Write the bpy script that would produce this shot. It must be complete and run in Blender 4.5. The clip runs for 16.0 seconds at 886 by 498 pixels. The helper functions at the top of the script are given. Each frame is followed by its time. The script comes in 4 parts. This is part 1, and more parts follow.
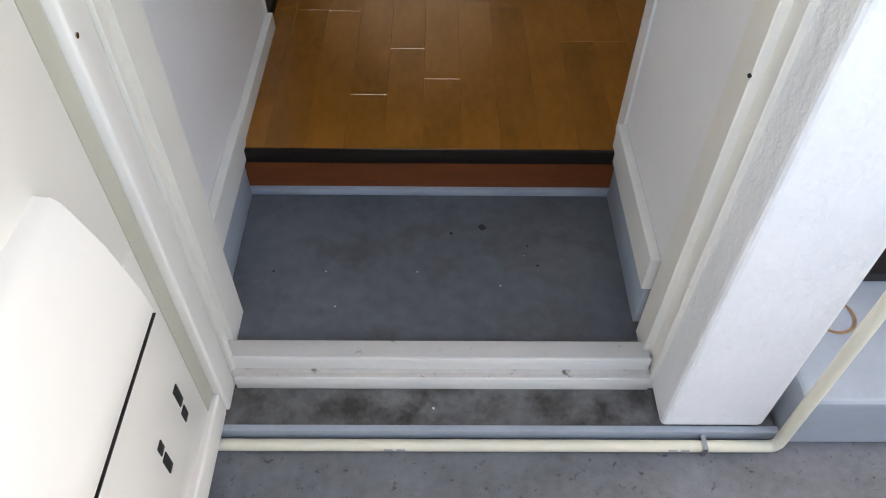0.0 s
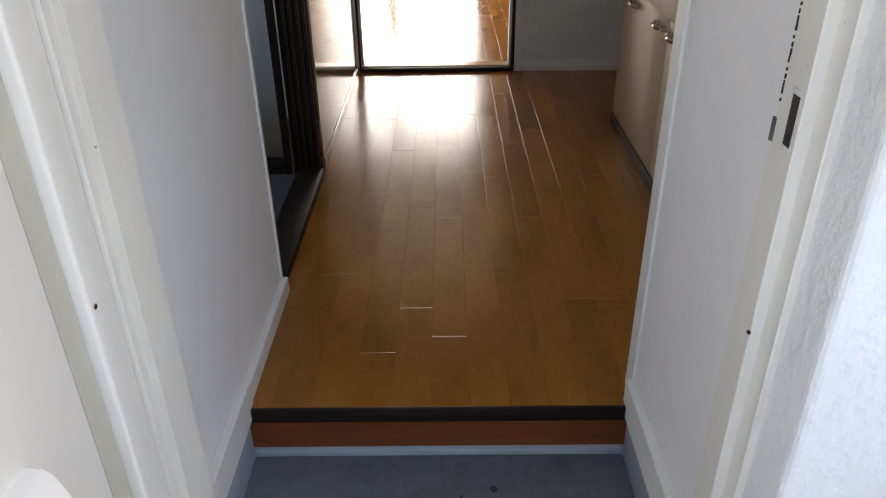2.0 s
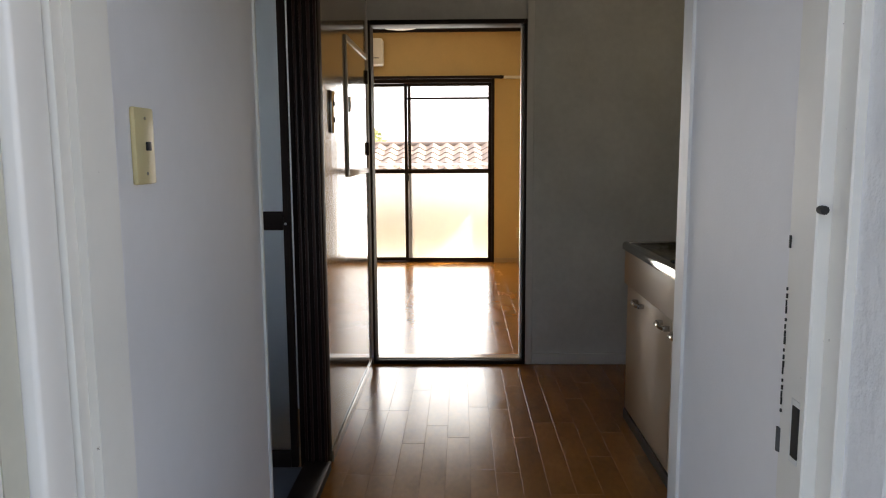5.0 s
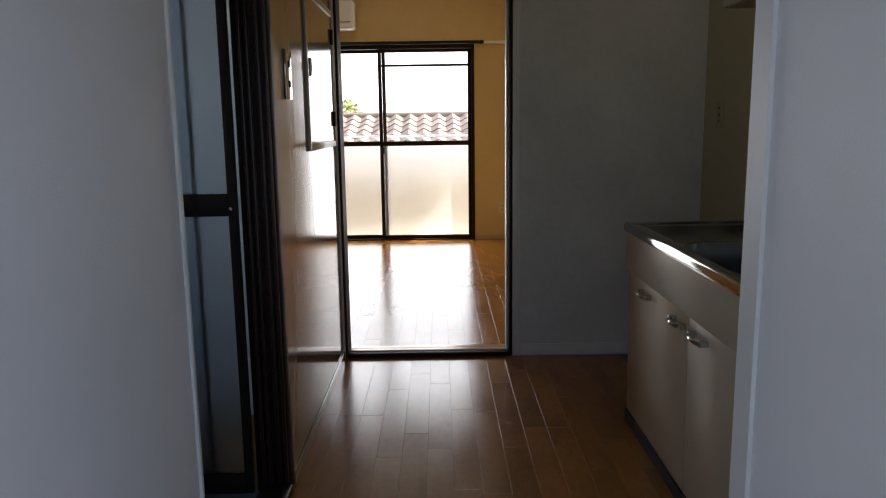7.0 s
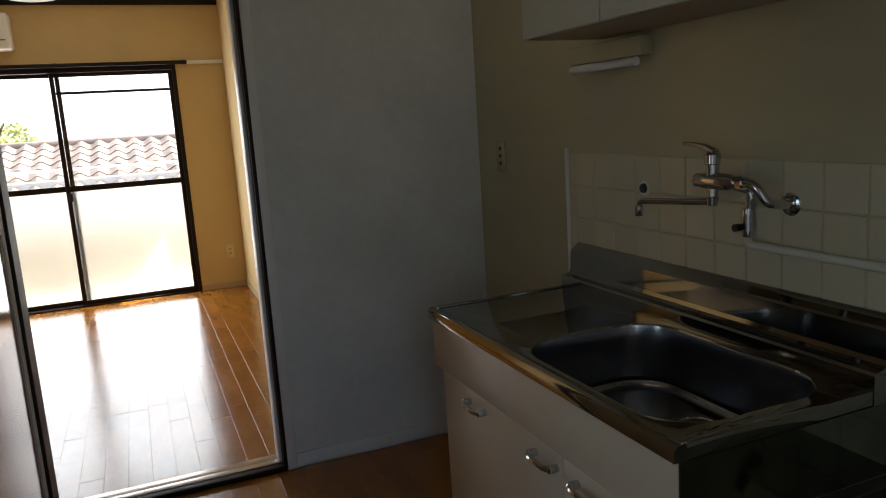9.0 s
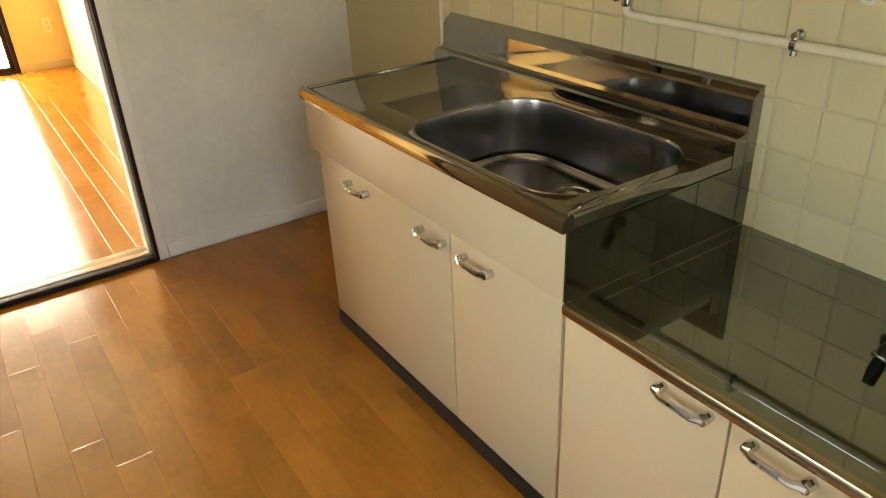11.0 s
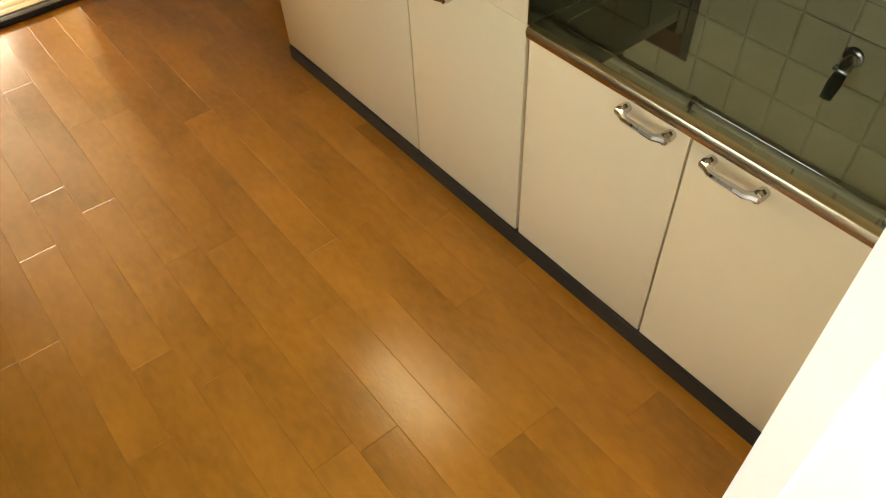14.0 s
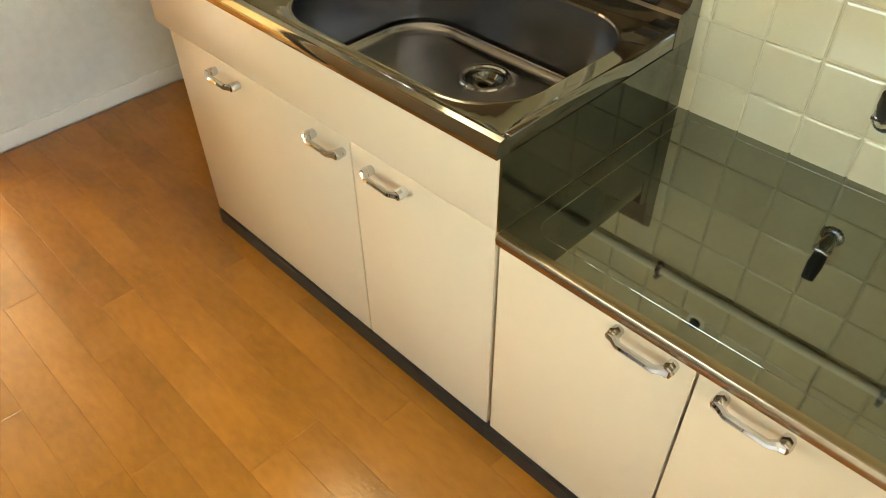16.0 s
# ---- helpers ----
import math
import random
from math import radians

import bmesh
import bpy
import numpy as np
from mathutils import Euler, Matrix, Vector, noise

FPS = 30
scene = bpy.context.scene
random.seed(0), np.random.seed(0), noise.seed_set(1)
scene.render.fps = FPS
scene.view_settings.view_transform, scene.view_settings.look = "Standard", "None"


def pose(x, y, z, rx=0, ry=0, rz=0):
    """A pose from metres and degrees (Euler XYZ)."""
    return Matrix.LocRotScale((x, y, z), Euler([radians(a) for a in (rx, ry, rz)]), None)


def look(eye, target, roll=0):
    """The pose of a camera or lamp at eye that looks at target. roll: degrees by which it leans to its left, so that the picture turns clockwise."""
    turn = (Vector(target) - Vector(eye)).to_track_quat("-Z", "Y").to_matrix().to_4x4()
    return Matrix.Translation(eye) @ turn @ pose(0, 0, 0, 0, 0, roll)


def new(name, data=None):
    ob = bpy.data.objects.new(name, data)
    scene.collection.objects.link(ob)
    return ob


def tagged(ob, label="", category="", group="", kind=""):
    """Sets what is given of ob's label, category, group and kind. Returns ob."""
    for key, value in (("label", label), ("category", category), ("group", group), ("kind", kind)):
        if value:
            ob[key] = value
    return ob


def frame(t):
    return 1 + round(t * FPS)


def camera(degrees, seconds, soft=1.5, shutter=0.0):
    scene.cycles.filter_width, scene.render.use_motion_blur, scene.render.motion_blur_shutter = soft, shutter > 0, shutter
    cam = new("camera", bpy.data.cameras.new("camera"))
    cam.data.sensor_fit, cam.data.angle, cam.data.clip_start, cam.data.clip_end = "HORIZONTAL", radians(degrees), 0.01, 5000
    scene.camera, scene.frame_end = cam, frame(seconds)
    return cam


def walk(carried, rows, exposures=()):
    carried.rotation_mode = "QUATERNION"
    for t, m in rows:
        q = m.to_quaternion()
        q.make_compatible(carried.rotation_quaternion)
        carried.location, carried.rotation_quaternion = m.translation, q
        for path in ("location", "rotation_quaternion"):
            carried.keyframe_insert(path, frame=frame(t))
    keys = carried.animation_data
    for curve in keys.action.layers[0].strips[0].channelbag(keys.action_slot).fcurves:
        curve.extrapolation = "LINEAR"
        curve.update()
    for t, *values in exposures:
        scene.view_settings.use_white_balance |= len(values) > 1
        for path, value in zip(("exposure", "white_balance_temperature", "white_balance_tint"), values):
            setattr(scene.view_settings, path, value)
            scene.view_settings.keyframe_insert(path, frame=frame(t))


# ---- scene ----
cam = camera(62.1, 16.0, soft=1.1)
PATH = [
    (0, (0.124, -1.093, 1.172), (0.142, 0.218, -0.338), 0.9),
    (0.5, (0.125, -1.088, 1.171), (0.146, 0.299, -0.269), 1.1),
    (1, (0.127, -1.079, 1.184), (0.137, 0.417, -0.144), -0.3),
    (1.5, (0.133, -1.087, 1.179), (0.129, 0.542, 0.019), -0.7),
    (2, (0.135, -1.087, 1.182), (0.121, 0.652, 0.195), -0.8),
    (2.5, (0.139, -1.087, 1.183), (0.114, 0.732, 0.353), -0.7),
    (3, (0.14, -1.085, 1.191), (0.107, 0.808, 0.549), -1.1),
    (3.5, (0.14, -1.09, 1.199), (0.101, 0.862, 0.767), -1.1),
    (4, (0.139, -1.093, 1.206), (0.094, 0.888, 0.932), -0.7),
    (4.2, (0.141, -1.102, 1.21), (0.09, 0.884, 0.982), -0.2),
    (6.5, (0.159, -0.951, 1.204), (0.12, 1.018, 0.859), -0.9),
    (7, (0.149, -0.678, 1.201), (0.155, 1.294, 0.865), -0.8),
    (7.5, (0.141, -0.407, 1.237), (0.268, 1.564, 0.919), -1.6),
    (8, (0.169, -0.086, 1.225), (0.395, 1.877, 0.911), -2.3),
    (8.5, (0.144, 0.106, 1.326), (0.604, 2.034, 1.059), -2.9),
    (8.7, (0.116, 0.117, 1.373), (0.707, 2.006, 1.083), -3.1),
    (10.8, (0.026, 0.191, 1.419), (1.019, 1.693, 0.55), -2.7),
    (11, (0.034, 0.194, 1.405), (0.998, 1.669, 0.458), -2.7),
    (11.5, (0.041, 0.201, 1.396), (0.946, 1.571, 0.254), -2.5),
    (12, (0.041, 0.203, 1.396), (0.879, 1.456, 0.082), -2.8),
    (12.5, (0.042, 0.198, 1.387), (0.821, 1.364, -0.038), -3.2),
    (13, (0.043, 0.191, 1.387), (0.782, 1.288, -0.114), -3.3),
    (13.5, (0.035, 0.191, 1.385), (0.792, 1.255, -0.129), -2.3),
    (14, (0.028, 0.209, 1.375), (0.811, 1.28, -0.121), -3.1),
    (14.5, (0.032, 0.223, 1.375), (0.869, 1.294, -0.093), -2.1),
    (15, (0.056, 0.255, 1.379), (0.948, 1.329, -0.054), -1.9),
    (15.5, (0.117, 0.372, 1.387), (1.084, 1.447, 0.005), -2.7),
    (16, (0.178, 0.486, 1.441), (1.205, 1.538, 0.086), -0.9),
]
walk(cam, [(t, look(eye, target, roll)) for t, eye, target, roll in PATH],
     [(0, 2.35, 8000, 11), (2, 2.1, 7600, 13), (4.0, 1.6, 7200, 13), (6.5, 1.3, 6800, 13), (7.0, 1.05, 6500, 13), (7.5, 0.9, 6400, 13), (8.0, 1.0, 6300, 11), (8.7, 1.2, 6200, 9), (10.8, 3.95, 9700, 6), (13, 4.2, 10400, 4), (14.8, 4.25, 10200, 3), (15.4, 4.1, 9800, 3), (16, 4.7, 9100, 2)])

# ---- world, sun and lamps ----
world = bpy.data.worlds.new("world")
scene.world = world
world.use_nodes = True
wn = world.node_tree.nodes
sky = wn.new("ShaderNodeTexSky")
sky.sky_type = "NISHITA"
sky.sun_disc = False
sky.sun_elevation = radians(52)
sky.sun_rotation = radians(63)
sky.air_density = 1.0
sky.dust_density = 2.5
wn["Background"].inputs[1].default_value = 0.15
world.node_tree.links.new(sky.outputs[0], wn["Background"].inputs[0])

sun = new("sun", bpy.data.lights.new("sun", "SUN"))
sun.data.energy = 4.7
sun.data.angle = radians(0.6)
sun.data.color = (1.0, 0.95, 0.86)
sun.matrix_world = look((6, 3, 8), (0, 0, 0))


def area(name, eye, target, w, h, power, color):
    l = bpy.data.lights.new(name, "AREA")
    l.shape, l.size, l.size_y, l.energy, l.color = "RECTANGLE", w, h, power, color
    ob = new(name, l)
    ob.matrix_world = look(eye, target)
    return ob


# daylight through each pane of the big window
for px, py in ((-0.90, 7.005), (0.04, 6.960)):
    for pz in (0.52, 1.49):
        area("window_daylight", (px, py, pz), (px, 0, pz), 0.84, 0.90, 3.7, (0.95, 0.98, 1.0))
# the lit lamp on the kitchen ceiling
area("kitchen_lamp_light", (1.12, 2.12, 2.30), (1.12, 2.12, 0), 0.12, 0.60, 0.17, (1.0, 0.88, 0.68))


# ---- materials ----
def mat(name, color, rough=0.5, metal=0.0, vary=0.06, scale=6.0, stretch=(1, 1, 1), bump=0.0, bump_scale=60.0, spots=None,
        coat=0.0, per_object=0.0, spec=0.5, rough_vary=0.1, bump_depth=0.004):
    """A node material with variation at two scales, relief, optional stains and a shift from piece to piece."""
    m = bpy.data.materials.new(name)
    m.use_nodes = True
    nt = m.node_tree
    n, l = nt.nodes, nt.links
    bsdf = n["Principled BSDF"]
    co = n.new("ShaderNodeTexCoord")
    mp = n.new("ShaderNodeMapping")
    mp.inputs["Scale"].default_value = stretch
    place = co.outputs["Object"]
    if per_object:
        pi = n.new("ShaderNodeObjectInfo")
        sh = n.new("ShaderNodeVectorMath")
        sh.operation = "MULTIPLY_ADD"
        l.new(pi.outputs["Random"], sh.inputs[0])
        sh.inputs[1].default_value = (31.0, 17.0, 43.0)
        l.new(place, sh.inputs[2])
        place = sh.outputs[0]
    l.new(place, mp.inputs["Vector"])
    big = n.new("ShaderNodeTexNoise")
    big.inputs["Scale"].default_value = scale
    big.inputs["Detail"].default_value = 5
    l.new(mp.outputs[0], big.inputs["Vector"])
    fine = n.new("ShaderNodeTexNoise")
    fine.inputs["Scale"].default_value = scale * 9
    fine.inputs["Detail"].default_value = 4
    l.new(mp.outputs[0], fine.inputs["Vector"])
    add = n.new("ShaderNodeMath")
    add.operation = "MULTIPLY_ADD"
    l.new(fine.outputs[0], add.inputs[0])
    add.inputs[1].default_value = 0.5
    l.new(big.outputs[0], add.inputs[2])
    val = n.new("ShaderNodeMapRange")
    val.inputs["From Min"].default_value, val.inputs["From Max"].default_value = 0.45, 1.05
    val.inputs["To Min"].default_value, val.inputs["To Max"].default_value = 1 - vary, 1 + vary
    l.new(add.outputs[0], val.inputs[0])
    last = val.outputs[0]
    if per_object:
        oi = n.new("ShaderNodeObjectInfo")
        pr = n.new("ShaderNodeMapRange")
        pr.inputs["To Min"].default_value, pr.inputs["To Max"].default_value = 1 - per_object, 1 + per_object
        l.new(oi.outputs["Random"], pr.inputs[0])
        mu = n.new("ShaderNodeMath")
        mu.operation = "MULTIPLY"
        l.new(last, mu.inputs[0])
        l.new(pr.outputs[0], mu.inputs[1])
        last = mu.outputs[0]
    hsv = n.new("ShaderNodeHueSaturation")
    hsv.inputs["Color"].default_value = (*color, 1)
    l.new(last, hsv.inputs["Value"])
    out = hsv.outputs[0]
    if spots:
        sc, lo, hi, scol = spots
        sn = n.new("ShaderNodeTexNoise")
        sn.inputs["Scale"].default_value = sc
        sn.inputs["Detail"].default_value = 6
        sn.inputs["Roughness"].default_value = 0.65
        l.new(place, sn.inputs["Vector"])
        sr = n.new("ShaderNodeMapRange")
        sr.inputs["From Min"].default_value, sr.inputs["From Max"].default_value = lo, hi
        l.new(sn.outputs[0], sr.inputs[0])
        mx = n.new("ShaderNodeMix")
        mx.data_type = "RGBA"
        l.new(sr.outputs[0], mx.inputs[0])
        l.new(out, mx.inputs[6])
        mx.inputs[7].default_value = (*scol, 1)
        out = mx.outputs[2]
    l.new(out, bsdf.inputs["Base Color"])
    rr = n.new("ShaderNodeMapRange")
    rr.inputs["From Min"].default_value, rr.inputs["From Max"].default_value = 0.45, 1.05
    rr.inputs["To Min"].default_value, rr.inputs["To Max"].default_value = max(0.02, rough * (1 - rough_vary)), min(1, rough * (1 + rough_vary))
    l.new(add.outputs[0], rr.inputs[0])
    l.new(rr.outputs[0], bsdf.inputs["Roughness"])
    bsdf.inputs["Metallic"].default_value = metal
    bsdf.inputs["Specular IOR Level"].default_value = spec
    bsdf.inputs["Coat Weight"].default_value = coat
    bsdf.inputs["Coat Roughness"].default_value = 0.12
    if bump:
        bn = n.new("ShaderNodeTexNoise")
        bn.inputs["Scale"].default_value = bump_scale
        bn.inputs["Detail"].default_value = 3
        l.new(mp.outputs[0], bn.inputs["Vector"])
        bp = n.new("ShaderNodeBump")
        bp.inputs["Strength"].default_value = bump
        bp.inputs["Distance"].default_value = bump_depth
        l.new(bn.outputs[0], bp.inputs["Height"])
        l.new(bp.outputs[0], bsdf.inputs["Normal"])
    return m


def glass(name, color, rough, ior=1.45):
    m = mat(name, color, rough, vary=0.02, scale=3)
    b = m.node_tree.nodes["Principled BSDF"]
    b.inputs["Transmission Weight"].default_value = 1.0
    b.inputs["IOR"].default_value = ior
    return m


def emit(name, color, strength):
    m = bpy.data.materials.new(name)
    m.use_nodes = True
    b = m.node_tree.nodes["Principled BSDF"]
    b.inputs["Base Color"].default_value = (*color, 1)
    b.inputs["Emission Color"].default_value = (*color, 1)
    b.inputs["Emission Strength"].default_value = strength
    return m


M_WALL = mat("white_wallpaper", (0.84, 0.835, 0.84), 0.55, vary=0.03, scale=3, bump=0.12, bump_scale=260)
M_GREY_WALL = mat("grey_wallpaper", (0.66, 0.67, 0.64), 0.6, vary=0.11, scale=3.5, bump=0.25, bump_scale=160)
M_CREAM_WALL = mat("cream_gloss_paint", (0.52, 0.47, 0.29), 0.22, vary=0.05, scale=3, stretch=(1, 0.35, 1.2), bump=0.25, bump_scale=7, bump_depth=0.006)
M_YELLOW_WALL = mat("ochre_plaster", (0.62, 0.46, 0.22), 0.8, vary=0.05, scale=4, bump=0.2, bump_scale=220)
M_CEIL = mat("ceiling_board", (0.75, 0.72, 0.64), 0.7, vary=0.03, scale=3, bump=0.1, bump_scale=120)
M_FRAME = mat("cream_steel_paint", (0.81, 0.79, 0.73), 0.35, vary=0.03, scale=5, spots=(55, 0.70, 0.74, (0.2, 0.17, 0.14)))
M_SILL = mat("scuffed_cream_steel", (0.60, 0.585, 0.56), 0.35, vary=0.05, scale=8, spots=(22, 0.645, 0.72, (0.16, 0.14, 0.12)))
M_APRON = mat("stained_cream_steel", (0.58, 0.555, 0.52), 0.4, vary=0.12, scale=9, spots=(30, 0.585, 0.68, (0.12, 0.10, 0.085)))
M_DOOR = mat("ivory_door_paint", (0.80, 0.785, 0.745), 0.32, vary=0.02, scale=3)
M_TRIM = mat("white_trim_paint", (0.76, 0.76, 0.73), 0.4, vary=0.03, scale=5)
M_GLOSS = mat("glossy_varnished_board", (0.30, 0.24, 0.17), 0.10, vary=0.05, scale=2, stretch=(1, 3, 0.5), bump=0.10, bump_scale=5, coat=0.3)
M_HATCH = mat("clear_varnished_panel", (0.28, 0.225, 0.16), 0.06, vary=0.05, scale=2, stretch=(1, 3, 0.5), coat=0.3)
M_HATCH_FRAME = mat("pale_moulding", (0.48, 0.43, 0.34), 0.3, vary=0.05, scale=9)
M_STUCCO = mat("white_stucco", (0.84, 0.85, 0.86), 0.8, vary=0.03, scale=9, bump=0.65, bump_scale=52, bump_depth=0.008)
M_CONC = mat("grey_concrete", (0.118, 0.130, 0.146), 0.5, vary=0.40, scale=3.2, bump=0.3, bump_scale=90, spots=(6, 0.49, 0.86, (0.050, 0.046, 0.043)))
M_WALK = mat("speckled_concrete", (0.135, 0.145, 0.160), 0.6, vary=0.40, scale=5, bump=0.5, bump_scale=110, spots=(60, 0.60, 0.70, (0.04, 0.04, 0.042)))
M_CONC_DARK = mat("dirty_concrete", (0.13, 0.13, 0.13), 0.6, vary=0.40, scale=7, bump=0.3, bump_scale=70, spots=(9, 0.44, 0.62, (0.038, 0.033, 0.029)))
M_GREYPAINT = mat("blue_grey_paint", (0.34, 0.39, 0.45), 0.5, vary=0.10, scale=8, bump=0.1, bump_scale=50)
M_RISER = mat("red_brown_board", (0.165, 0.042, 0.008), 0.4, vary=0.3, scale=4, stretch=(1, 8, 8))
M_NOSE = mat("black_brown_edge", (0.012, 0.008, 0.006), 0.5, vary=0.15, scale=9, spec=0.2)
M_WOOD = mat("varnished_floor_board", (0.290, 0.112, 0.016), 0.185, vary=0.27, scale=4, stretch=(1.6, 0.7, 1), bump=0.10, bump_scale=85, per_object=0.085, coat=0.0, spec=0.42, rough_vary=0.25, bump_depth=0.003)
M_GROOVE = mat("floor_groove", (0.22, 0.095, 0.018), 0.3)
M_BROWN = mat("dark_brown_aluminium", (0.016, 0.009, 0.007), 0.55, vary=0.12, scale=8, spec=0.22)
# Paler and redder than M_BROWN: the ribs' highlights are in the colour.
M_BROWN_GLOSS = mat("highlit_brown_aluminium", (0.035, 0.014, 0.010), 0.35, vary=0.12, scale=8, spec=0.45)
M_PALE_ALU = mat("worn_track_aluminium", (0.34, 0.30, 0.27), 0.3, metal=0.7, vary=0.1)
M_BATHGLASS = glass("blue_frosted_pane", (0.68, 0.77, 0.83), 0.38)
M_FROST = glass("frosted_window_pane", (0.97, 0.96, 0.94), 0.6)
M_GLASS = glass("clear_window_pane", (1, 1, 1), 0.0)
M_CAB = mat("cream_cabinet_laminate", (0.585, 0.475, 0.325), 0.34, vary=0.025, scale=2.5)
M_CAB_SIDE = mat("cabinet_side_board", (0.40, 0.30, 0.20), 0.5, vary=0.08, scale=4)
M_KICK = mat("black_kick_board", (0.012, 0.010, 0.009), 0.5)
M_STEEL = mat("stainless_steel", (0.31, 0.306, 0.285), 0.055, metal=1.0, vary=0.05, scale=14, stretch=(1, 0.06, 1), bump=0.012, bump_scale=30, rough_vary=0.3)
M_STEEL_MIRROR = mat("polished_stainless_steel", (0.26, 0.265, 0.225), 0.03, metal=1.0, vary=0.06, scale=8, bump=0.006, bump_scale=8, rough_vary=0.5)
M_BASIN = mat("brushed_basin_steel", (0.34, 0.345, 0.36), 0.21, metal=1.0, vary=0.04, scale=9, rough_vary=0.04)
M_SHEET = mat("stained_steel_sheet", (0.20, 0.21, 0.18), 0.06, metal=1.0, vary=0.3, scale=9, spots=(26, 0.66, 0.70, (0.03, 0.03, 0.027)), bump=0.01, bump_scale=12, rough_vary=0.5)
M_CHROME = mat("chrome", (0.58, 0.58, 0.58), 0.07, metal=1.0, vary=0.03, scale=20)
M_BLACK = mat("black_rubber", (0.012, 0.012, 0.012), 0.5)
M_TILE = mat("cream_glazed_tile", (0.62, 0.565, 0.385), 0.14, vary=0.03, scale=9, per_object=0.05, bump=0.04, bump_scale=14)
M_GROUT = mat("grey_beige_grout", (0.60, 0.545, 0.39), 0.6, vary=0.15, scale=12)
M_PIPE = mat("ivory_plastic_pipe", (0.74, 0.71, 0.58), 0.35, vary=0.05, scale=8)
M_PIPE_W = mat("white_plastic_pipe", (0.80, 0.80, 0.76), 0.35, vary=0.04, scale=8)
M_PLATE = mat("yellowed_switch_plastic", (0.66, 0.56, 0.30), 0.4, vary=0.05, scale=20)
M_WHITE_PL = mat("white_plastic", (0.78, 0.76, 0.70), 0.4, vary=0.03, scale=9)
M_ROOF = mat("grey_roof_tile", (0.37, 0.285, 0.225), 0.5, vary=0.25, scale=5, per_object=0.2)
M_BALC = mat("balcony_render", (0.86, 0.82, 0.73), 0.85, vary=0.06, scale=4, bump=0.3, bump_scale=60)
M_LEAF = mat("foliage", (0.50, 0.52, 0.20), 0.6, vary=0.4, scale=3)
M_BARK = mat("bark", (0.10, 0.07, 0.05), 0.9, vary=0.3, scale=9)
M_GROUND = mat("ground_soil", (0.18, 0.16, 0.14), 0.9, vary=0.2, scale=0.4)
M_LAMP = emit("lamp_cover", (1.0, 0.9, 0.7), 0.5)
M_LAMP_OFF = mat("white_lamp_cover", (0.82, 0.82, 0.78), 0.3, vary=0.02)


# ---- mesh helpers ----
def box(x0, x1, y0, y1, z0, z1, bev=0.0, seg=2, bm=None):
    bm = bm or bmesh.new()
    r = bmesh.ops.create_cube(bm, size=1, matrix=Matrix.Translation(((x0 + x1) / 2, (y0 + y1) / 2, (z0 + z1) / 2)) @ Matrix.Diagonal((abs(x1 - x0), abs(y1 - y0), abs(z1 - z0), 1)))
    if bev:
        edges = {e for v in r["verts"] for e in v.link_edges}
        bmesh.ops.bevel(bm, geom=list(edges), offset=bev, segments=seg, affect="EDGES", profile=0.5)
    return bm


def tube(points, r, seg=12, bm=None, caps=True):
    """A round bar through the points."""
    bm = bm or bmesh.new()
    pts = [Vector(p) for p in points]
    rings = []
    ref = None
    for i, p in enumerate(pts):
        d = ((pts[min(i + 1, len(pts) - 1)] - p).normalized() + (p - pts[max(i - 1, 0)]).normalized()).normalized()
        if ref is None:
            ref = d.orthogonal().normalized()
        a = (ref - d * ref.dot(d)).normalized()
        b = d.cross(a)
        ref = a
        rad = r[i] if isinstance(r, (list, tuple)) else r
        rings.append([bm.verts.new(p + (a * math.cos(k * math.tau / seg) + b * math.sin(k * math.tau / seg)) * rad) for k in range(seg)])
    for q, w in zip(rings, rings[1:]):
        for k in range(seg):
            bm.faces.new((q[k], q[(k + 1) % seg], w[(k + 1) % seg], w[k]))
    if caps:
        bm.faces.new(list(reversed(rings[0])))
        bm.faces.new(rings[-1])
    return bm


def arc(points, n=6, radius=0.03):
    """Rounds the corners of a polyline."""
    pts = [Vector(p) for p in points]
    out = [pts[0]]
    for a, b, c in zip(pts, pts[1:], pts[2:]):
        p, q = b + (a - b).normalized() * radius, b + (c - b).normalized() * radius
        for k in range(n + 1):
            t = k / n
            out.append(p * (1 - t) ** 2 + b * 2 * t * (1 - t) + q * t * t)
    return out + [pts[-1]]


def extrude_y(profile, y0, y1, bm=None):
    """A closed profile of (x, z) drawn along y."""
    bm = bm or bmesh.new()
    a = [bm.verts.new((x, y0, z)) for x, z in profile]
    b = [bm.verts.new((x, y1, z)) for x, z in profile]
    n = len(a)
    for k in range(n):
        bm.faces.new((a[k], a[(k + 1) % n], b[(k + 1) % n], b[k]))
    bm.faces.new(list(reversed(a)))
    bm.faces.new(b)
    bmesh.ops.recalc_face_normals(bm, faces=bm.faces)
    return bm


def extrude_z(profile, z0, z1, bm=None):
    """A closed profile of (x, y) drawn upwards."""
    bm = bm or bmesh.new()
    a = [bm.verts.new((x, y, z0)) for x, y in profile]
    b = [bm.verts.new((x, y, z1)) for x, y in profile]
    n = len(a)
    for k in range(n):
        bm.faces.new((a[k], a[(k + 1) % n], b[(k + 1) % n], b[k]))
    bm.faces.new(list(reversed(a)))
    bm.faces.new(b)
    bmesh.ops.recalc_face_normals(bm, faces=bm.faces)
    return bm


def mesh(name, bm, material, smooth=False):
    me = bpy.data.meshes.new(name)
    bm.to_mesh(me)
    bm.free()
    me.materials.append(material)
    if smooth:
        for p in me.polygons:
            p.use_smooth = True
        me.set_sharp_from_angle(angle=radians(38))
    return me


def thing(name, loc, label, category, group=""):
    ob = new(name)
    ob.location = loc
    ob.empty_display_size = 0.1
    return tagged(ob, label, category, group)


